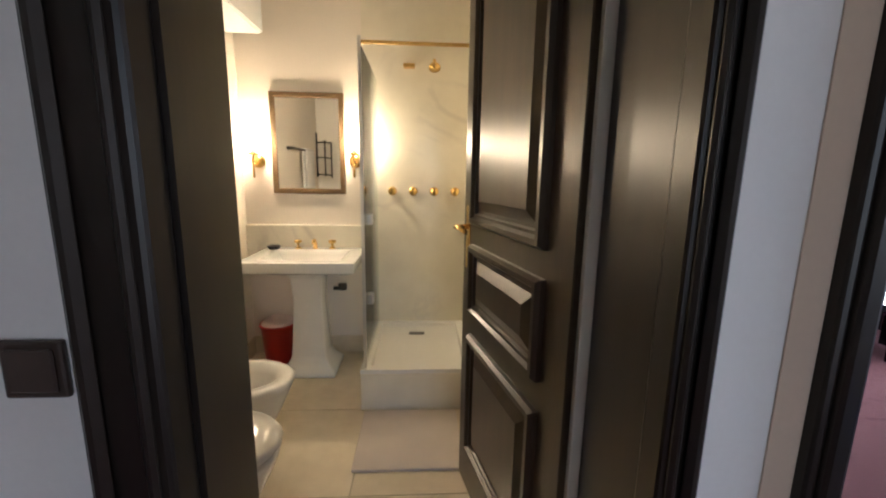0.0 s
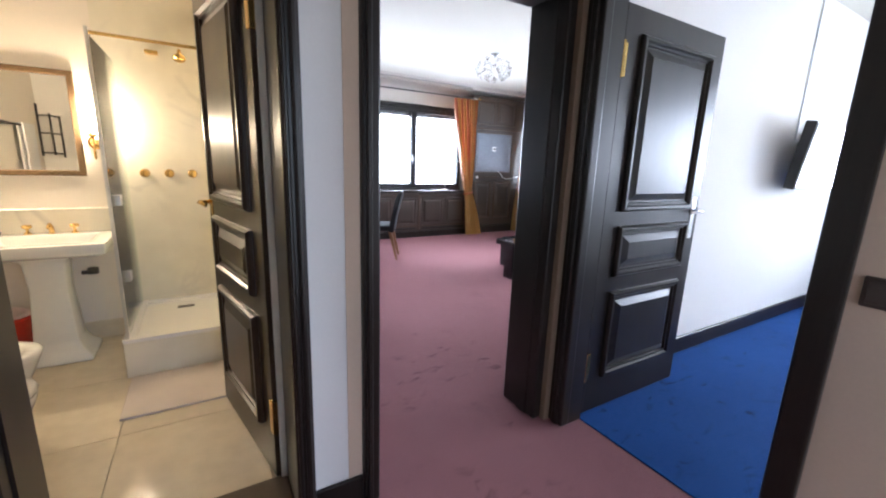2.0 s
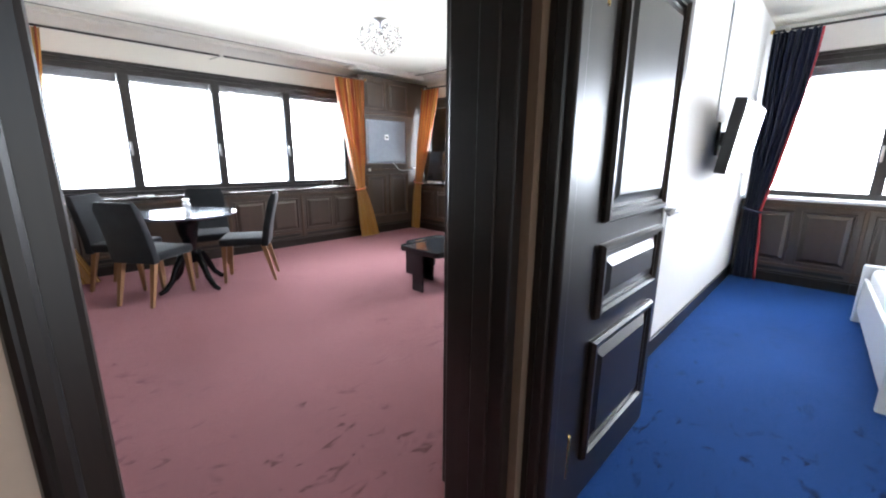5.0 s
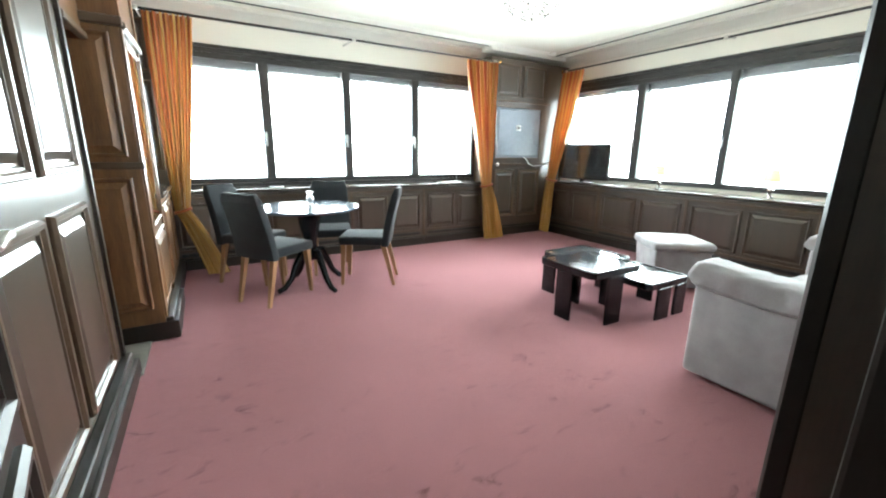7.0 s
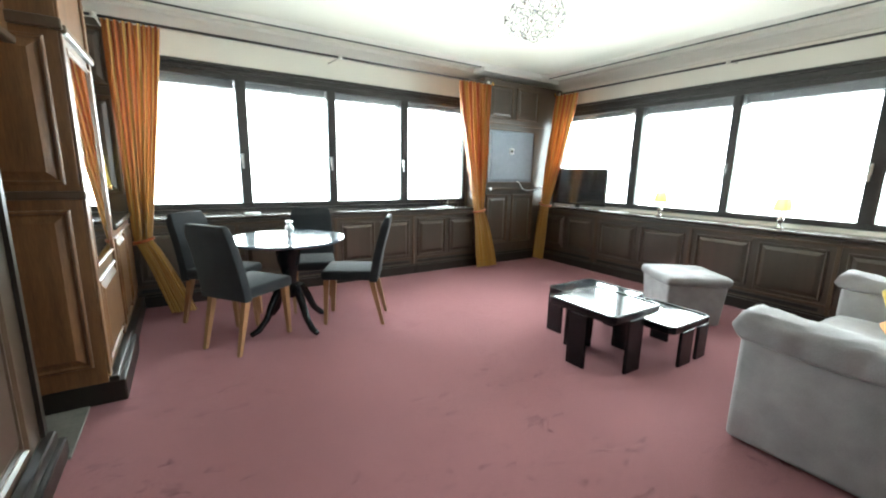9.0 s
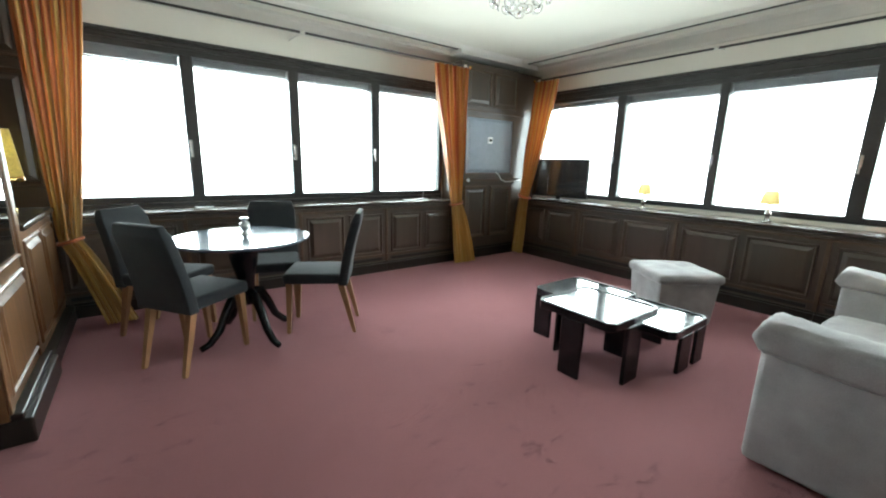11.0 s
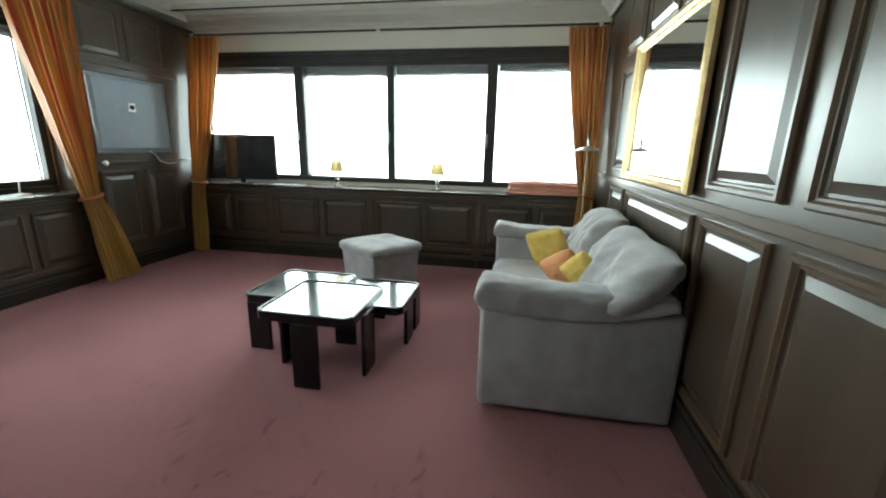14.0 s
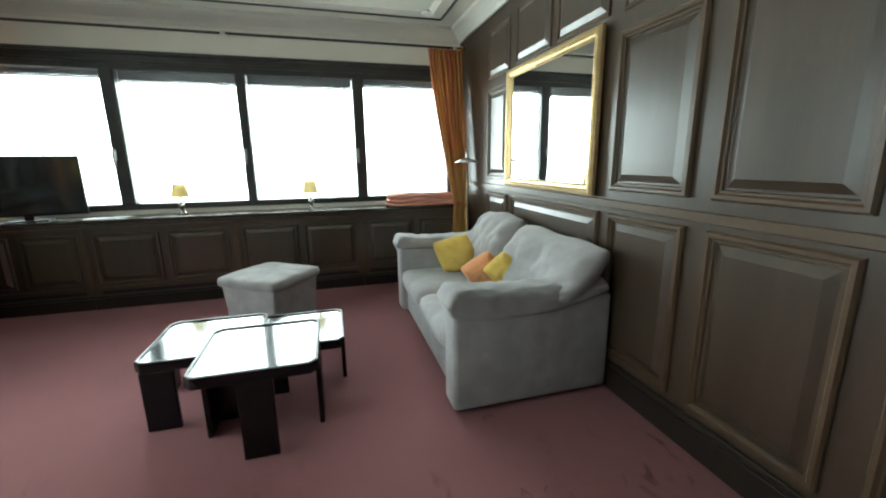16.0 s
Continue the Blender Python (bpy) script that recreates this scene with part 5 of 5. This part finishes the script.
structure("baseboard_bath", boxes((-0.58, BN - 0.015, -0.008, 0.20, BN - 0.0, 0.12), (-0.58, 0.93, -0.008, -0.565, BN - 0.015, 0.12), bev=0.003), MARBLE, "cream marble skirting", "skirting")
structure("wall_splashback", boxes((-0.578, BN - 0.025, 0.60, 0.185, BN - 0.002, 0.905), bev=0.004), MARBLEW, "white marble splashback behind the basin", "splashback")

basin = thing("pedestal_basin", pose(-0.115, BN - 0.03, 0), "white ceramic pedestal basin with brass taps", "basin")
bm = bmesh.new()
W0, D0 = 0.325, 0.50
rings = []
for fx, y0, y1, z in ((0.80, -0.40, 0, 0.66), (0.98, -0.49, 0, 0.69), (1.0, -0.50, 0, 0.745), (0.99, -0.495, -0.0, 0.755), (0.72, -0.43, -0.10, 0.755), (0.66, -0.41, -0.12, 0.72), (0.5, -0.36, -0.16, 0.66)):
    rings.append([bm.verts.new(p) for p in ((-W0 * fx, y0, z), (W0 * fx, y0, z), (W0 * fx, y1, z), (-W0 * fx, y1, z))])
for a, b in zip(rings, rings[1:]):
    for i in range(4):
        bm.faces.new((a[i], a[(i + 1) % 4], b[(i + 1) % 4], b[i]))
bm.faces.new(rings[0][::-1]); bm.faces.new(rings[-1])
bmesh.ops.bevel(bm, geom=list(bm.edges), offset=0.008, segments=2, affect="EDGES", profile=0.5)
part("bowl", bm, CERAMIC, basin, smooth=True)
bm = bmesh.new()
rings = []
for w, d, z in ((0.17, 0.15, 0), (0.17, 0.15, 0.03), (0.13, 0.115, 0.07), (0.105, 0.095, 0.12), (0.085, 0.08, 0.45), (0.095, 0.09, 0.62), (0.13, 0.12, 0.66)):
    rings.append([bm.verts.new(p) for p in ((-w, -0.22 - d, z), (w, -0.22 - d, z), (w, -0.22 + d, z), (-w, -0.22 + d, z))])
for a, b in zip(rings, rings[1:]):
    for i in range(4):
        bm.faces.new((a[i], a[(i + 1) % 4], b[(i + 1) % 4], b[i]))
bm.faces.new(rings[0][::-1]); bm.faces.new(rings[-1])
bmesh.ops.bevel(bm, geom=list(bm.edges), offset=0.012, segments=2, affect="EDGES", profile=0.5)
part("pedestal", bm, CERAMIC, basin, smooth=True)
for x in (-0.11, 0.11):
    part("tap_handle", lathe(bmesh.new(), [(0.02, 0.755), (0.018, 0.765), (0.008, 0.77), (0.009, 0.79), (0.024, 0.795), (0.024, 0.812), (0.0, 0.816)], (x, -0.055, 0), 14), BRASS, basin, smooth=True)
bm = tube(bmesh.new(), [(0, -0.055, 0.755), (0, -0.055, 0.80), (0, -0.075, 0.815), (0, -0.115, 0.80)], [0.016, 0.012, 0.012, 0.010], 10)
part("spout", bm, BRASS, basin, smooth=True)
part("drain", lathe(bmesh.new(), [(0.022, 0.6605), (0.02, 0.664), (0, 0.664)], (0, -0.25, 0), 14), BRASS, basin)
bm = tube(bmesh.new(), [(0.12, -0.10, 0.50), (0.17, -0.10, 0.50), (0.17, -0.02, 0.50)], 0.014, 8)
lathe(bm, [(0.03, -0.02), (0.03, 0.02), (0.0, 0.022)], (0.17, -0.06, 0.50), 12)
part("trap", bm, FRAME, basin, smooth=True)

bmir = thing("bathroom_mirror", pose(-0.385, BN - 0.002, 1.11), "bronze-framed bathroom mirror above the basin", "mirror")
fm = Matrix(((1, 0, 0, 0), (0, 0, -1, 0), (0, 1, 0, 0), (0, 0, 0, 1)))
BRONZE = material("bronze_frame", (0.17, 0.11, 0.055), rough=0.4, metal=0.6, vary=0.2, fine=90, bump=0.06)
part("frame", relief(bmesh.new(), fm, 0.465, 0.635, [(0, 0), (0, 0.016), (0.006, 0.022), (0.028, 0.022), (0.034, 0.012)], cap=False), BRONZE, bmir)
part("mirror_glass", relief(bmesh.new(), fm, 0.465, 0.635, [(0.03, 0.002), (0.03, 0.008)]), MIRROR, bmir)


def sconce(m):
    ob = thing("wall_sconce", m, "brass candle-style wall sconce, lit", "lamp", "sconces beside the bathroom mirror")
    part("rosette", lathe(bmesh.new(), [(0.045, 0), (0.042, 0.012), (0.02, 0.02), (0, 0.022)], n=18, m=pose(0, 0, 0, 90)), BRASS, ob, smooth=True)
    part("arm", tube(bmesh.new(), [(0, -0.01, 0), (0, -0.05, -0.03), (0, -0.085, -0.01), (0, -0.085, 0.03)], 0.008, 8), BRASS, ob, smooth=True)
    part("drip_tray", lathe(bmesh.new(), [(0.0, 0.03), (0.03, 0.035), (0.034, 0.045), (0.012, 0.05), (0.012, 0.07), (0, 0.07)], (0, -0.085, 0), 16), BRASS, ob, smooth=True)
    part("stem", lathe(bmesh.new(), [(0.0, -0.11), (0.007, -0.10), (0.006, -0.03), (0.010, 0.0)], (0, -0.085, 0), 10), BRASS, ob, smooth=True)
    b = part("bulb", lathe(bmesh.new(), [(0.0, 0.07), (0.014, 0.075), (0.026, 0.10), (0.028, 0.125), (0.018, 0.15), (0.0, 0.165)], (0, -0.085, 0), 14), BULB, ob, "glowing bulb", smooth=True)
    b.visible_shadow = False
    return ob


sc = sconce(pose(-0.475, BN - 0.002, 1.315))
copy_thing(sc, pose(0.150, BN - 0.002, 1.325))
for x, z in ((-0.475, 1.445), (0.150, 1.455)):
    lamp = new("sconce_light", bpy.data.lights.new("sconce_light", "POINT"))
    lamp.data.energy, lamp.data.color, lamp.data.shadow_soft_size = 13.5, (1.0, 0.73, 0.42), 0.035
    lamp.location = (x, BN - 0.087, z)

# shower
SX = 0.262
tray = thing("shower_tray", pose(SX, 2.05, 0), "raised white marble shower tray", "shower tray")
part("step", boxes((0, 0, -0.008, 0.872 - SX, BN - 2.072, 0.21), bev=0.006, seg=2), MARBLEW, tray)
bm = bmesh.new()
fm = Matrix(((1, 0, 0, 0.0), (0, 1, 0, 0.0), (0, 0, 1, 0.21), (0, 0, 0, 1)))
relief(bm, fm, 0.872 - SX, BN - 2.072, [(0, 0), (0.0, 0.022), (0.05, 0.022), (0.06, 0.004)])
part("basin_rim", bm, CERAMIC, tray)
part("drain", boxes((0.24, 0.52, 0.214, 0.34, 0.56, 0.218)), FRAME, tray, "dark drain slot")
sh = thing("shower_screen", pose(SX + 0.02, 2.075, 0.232), "clear glass shower screen with brass rail", "shower screen")
for nm, b in (("side_pane", (0, 0, 0, 0.008, BN - 2.075 - 0.022, 1.60)),):
    g = part(nm, boxes(b), SHOWERG, sh)
    g.visible_shadow = False
part("top_rail", boxes((0.0, -0.004, 1.597, 0.872 - SX - 0.03, 0.012, 1.612), bev=0.002), BRASS, sh)
part("edge_profile", boxes((-0.003, -0.006, 0, 0.012, 0.004, 1.63)), STEEL, sh)
for z in (0.76, 0.30):
    part("hinge", boxes((-0.012, 0.24, z - 0.03, 0.02, 0.30, z + 0.03), bev=0.003), STEEL, sh)
tp = thing("shower_fittings", pose(0.632, BN - 0.021, 0), "brass shower head with four brass valves", "shower")
for k, x in enumerate((-0.245, -0.107, 0.031, 0.169)):
    part("valve", lathe(bmesh.new(), [(0.03, 0), (0.026, 0.008), (0.012, 0.014), (0.012, 0.04), (0.026, 0.044), (0.024, 0.06), (0, 0.062)], n=14, m=pose(x, 0, 1.135, 90)), BRASS, tp, smooth=True)
bm = tube(bmesh.new(), [(0.02, 0, 1.93), (0.02, -0.06, 1.94), (0.02, -0.10, 1.93), (0.02, -0.13, 1.90)], 0.010, 8)
lathe(bm, [(0.012, 0.0), (0.018, -0.012), (0.034, -0.026), (0.036, -0.036), (0.0, -0.038)], n=18, m=pose(0.02, -0.135, 1.90, -35))
part("shower_head", bm, BRASS, tp, smooth=True)
bm = boxes((-0.17, -0.05, 1.90, -0.10, 0, 1.92))
part("soap_hook", bm, BRASS, tp)
bmat = tagged(part("bath_mat", boxes((0.285, 1.59, 0.0, 0.765, 2.03, 0.014), bev=0.005, seg=2), MAT_W), "pale pink towelling bath mat before the shower", "bath mat")

# toilet and bidet along the west wall, facing +x
def pan(name, m, label, lid):
    ob = thing(name, m, label, "toilet" if lid else "bidet")
    bm = bmesh.new()
    n = 28

    def ring(rx, ry, cx, z):
        out = []
        for k in range(n):
            a = 2 * math.pi * k / n
            c, s = math.cos(a), math.sin(a)
            x = cx + rx * c * (1.0 if c > 0 else 0.92)
            out.append(bm.verts.new((x, ry * math.copysign(abs(s) ** 0.85, s), z)))
        return out
    prof = [(0.20, 0.12, 0.28, 0), (0.19, 0.11, 0.28, 0.06), (0.20, 0.115, 0.29, 0.18), (0.25, 0.155, 0.30, 0.30), (0.27, 0.18, 0.31, 0.37), (0.275, 0.185, 0.31, 0.39), (0.265, 0.175, 0.31, 0.40), (0.205, 0.125, 0.32, 0.40), (0.19, 0.11, 0.32, 0.37), (0.12, 0.07, 0.32, 0.27)]
    rings = [ring(*p) for p in prof]
    for a, b in zip(rings, rings[1:]):
        for k in range(n):
            bm.faces.new((a[k], a[(k + 1) % n], b[(k + 1) % n], b[k]))
    bm.faces.new(rings[0][::-1]); bm.faces.new(rings[-1])
    part("bowl", bm, CERAMIC, ob, smooth=True)
    part("back", boxes((0, -0.17, 0, 0.10, 0.17, 0.40), bev=0.02, seg=2), CERAMIC, ob, smooth=True)
    if lid:
        bm = bmesh.new()
        rings = [ring(0.275, 0.185, 0.31, 0.402), ring(0.28, 0.19, 0.31, 0.412), ring(0.27, 0.18, 0.31, 0.43), ring(0.2, 0.13, 0.31, 0.438)]
        for a, b in zip(rings, rings[1:]):
            for k in range(n):
                bm.faces.new((a[k], a[(k + 1) % n], b[(k + 1) % n], b[k]))
        bm.faces.new(rings[0][::-1]); bm.faces.new(rings[-1])
        part("lid", bm, CERAMIC, ob, smooth=True)
    else:
        part("tap", tube(bmesh.new(), [(0.06, 0, 0.40), (0.06, 0, 0.45), (0.10, 0, 0.46)], 0.012, 8), BRASS, ob, smooth=True)
    return ob


pan("bidet", pose(-0.545, 1.68, -0.006), "white ceramic bidet beside the toilet", False)
pan("toilet", pose(-0.45, 1.225, -0.006), "white ceramic toilet with closed lid", True)

bin_ = thing("waste_bin", pose(-0.36, 2.66, -0.006), "red plastic waste bin with a liner bag", "bin")
part("bucket", lathe(bmesh.new(), [(0.0, 0), (0.085, 0), (0.088, 0.01), (0.11, 0.26), (0.118, 0.262), (0.118, 0.275), (0.104, 0.275), (0.08, 0.02), (0, 0.02)], n=28), RED, bin_, smooth=True)
bm = lathe(bmesh.new(), [(0.10, 0.20), (0.108, 0.277), (0.085, 0.30), (0.07, 0.27)], n=22)
for v in bm.verts:
    v.co += Vector((0, 0, 0.02 * noise.noise(v.co * 18)))
part("liner_bag", bm, BAG, bin_, "crumpled pale liner", smooth=True)
wc = thing("wall_cabinet", pose(-0.58, 1.85, 2.05), "white cabinet high on the bathroom wall", "cabinet")
part("body", boxes((0, 0, 0, 0.20, 0.85, 0.40), bev=0.003), WHITEP, wc)
part("door", boxes((0.20, 0.005, 0.005, 0.216, 0.42, 0.395), (0.20, 0.43, 0.005, 0.216, 0.845, 0.395), bev=0.003), WHITEP, wc)
sd = thing("soap_dish", pose(-0.375, BN - 0.10, 0.755), "dark oval soap dish on the basin", "soap dish")
part("dish", lathe(bmesh.new(), [(0.0, 0), (0.03, 0), (0.045, 0.02), (0.04, 0.022), (0.0, 0.01)], n=18), FRAME, sd, smooth=True)
# swing-arm towel rack on the door wall and a towel bar on the west wall, seen in the mirror
rack = thing("towel_rack", pose(-0.56, 0.935, 1.22), "bronze ladder towel rack with swing arms on the bathroom wall", "towel rack")
for x, y, z0, z1 in ((0.01, 0.03, -0.01, 0.46), (0.10, 0.05, 0.0, 0.38), (0.17, 0.06, -0.02, 0.36)):
    part("upright", tube(bmesh.new(), [(x, y, z0), (x, y, z1)], 0.009, 8), FRAME, rack, smooth=True)
for z in (0.02, 0.20, 0.36):
    part("bar", tube(bmesh.new(), [(0.01, 0.03, z), (0.10, 0.05, z), (0.17, 0.06, z - 0.01)], 0.007, 8), FRAME, rack, smooth=True)
    part("wall_fixing", tube(bmesh.new(), [(0.01, 0.0, z), (0.01, 0.03, z)], 0.012, 8), FRAME, rack, smooth=True)
bar = thing("towel_bar", pose(-0.58, 1.25, 1.46), "bronze towel bar on the wall above the toilet", "towel rail")
part("bar", tube(bmesh.new(), [(0.06, 0, 0), (0.06, 0.62, 0)], 0.009, 8), FRAME, bar, smooth=True)
for y in (0.0, 0.62):
    part("bracket", tube(bmesh.new(), [(0.0, y, 0), (0.062, y, 0)], 0.013, 8), FRAME, bar, smooth=True)
towel = thing("hanging_towel", pose(-0.52, 1.29, 1.46), "white towel folded over the bar", "towel")
part("cloth", boxes((-0.022, 0.0, -0.36, -0.010, 0.27, 0.004), (0.010, 0.0, -0.46, 0.022, 0.27, 0.004), (-0.022, 0.0, 0.004, 0.022, 0.27, 0.018), bev=0.005, seg=2), LINEN, towel, smooth=True)

# marble floor tiles
tile_mesh = {}
fb = bpy.data.objects["floor_bathroom"]
s, g = 0.60, 0.003
for i in range(-2, 3):
    for j in range(0, 4):
        x0, y0 = 0.30 + s * i, 0.865 + s * j
        xa, xb, ya, yb = max(x0, -0.58), min(x0 + s, 0.872), y0, min(y0 + s, BN)
        if xb - xa < 0.05 or yb - ya < 0.05:
            continue
        key = (round(xb - xa, 3), round(yb - ya, 3))
        if key not in tile_mesh:
            me = mesh_of("floor_tile", boxes((g / 2, g / 2, -0.02, key[0] - g / 2, key[1] - g / 2, 0.0), bev=0.0015))
            me.materials.append(MARBLE)
            tile_mesh[key] = me
        piece("floor_tile", tile_mesh[key], fb, Matrix.Translation((xa, ya, 0.0)))
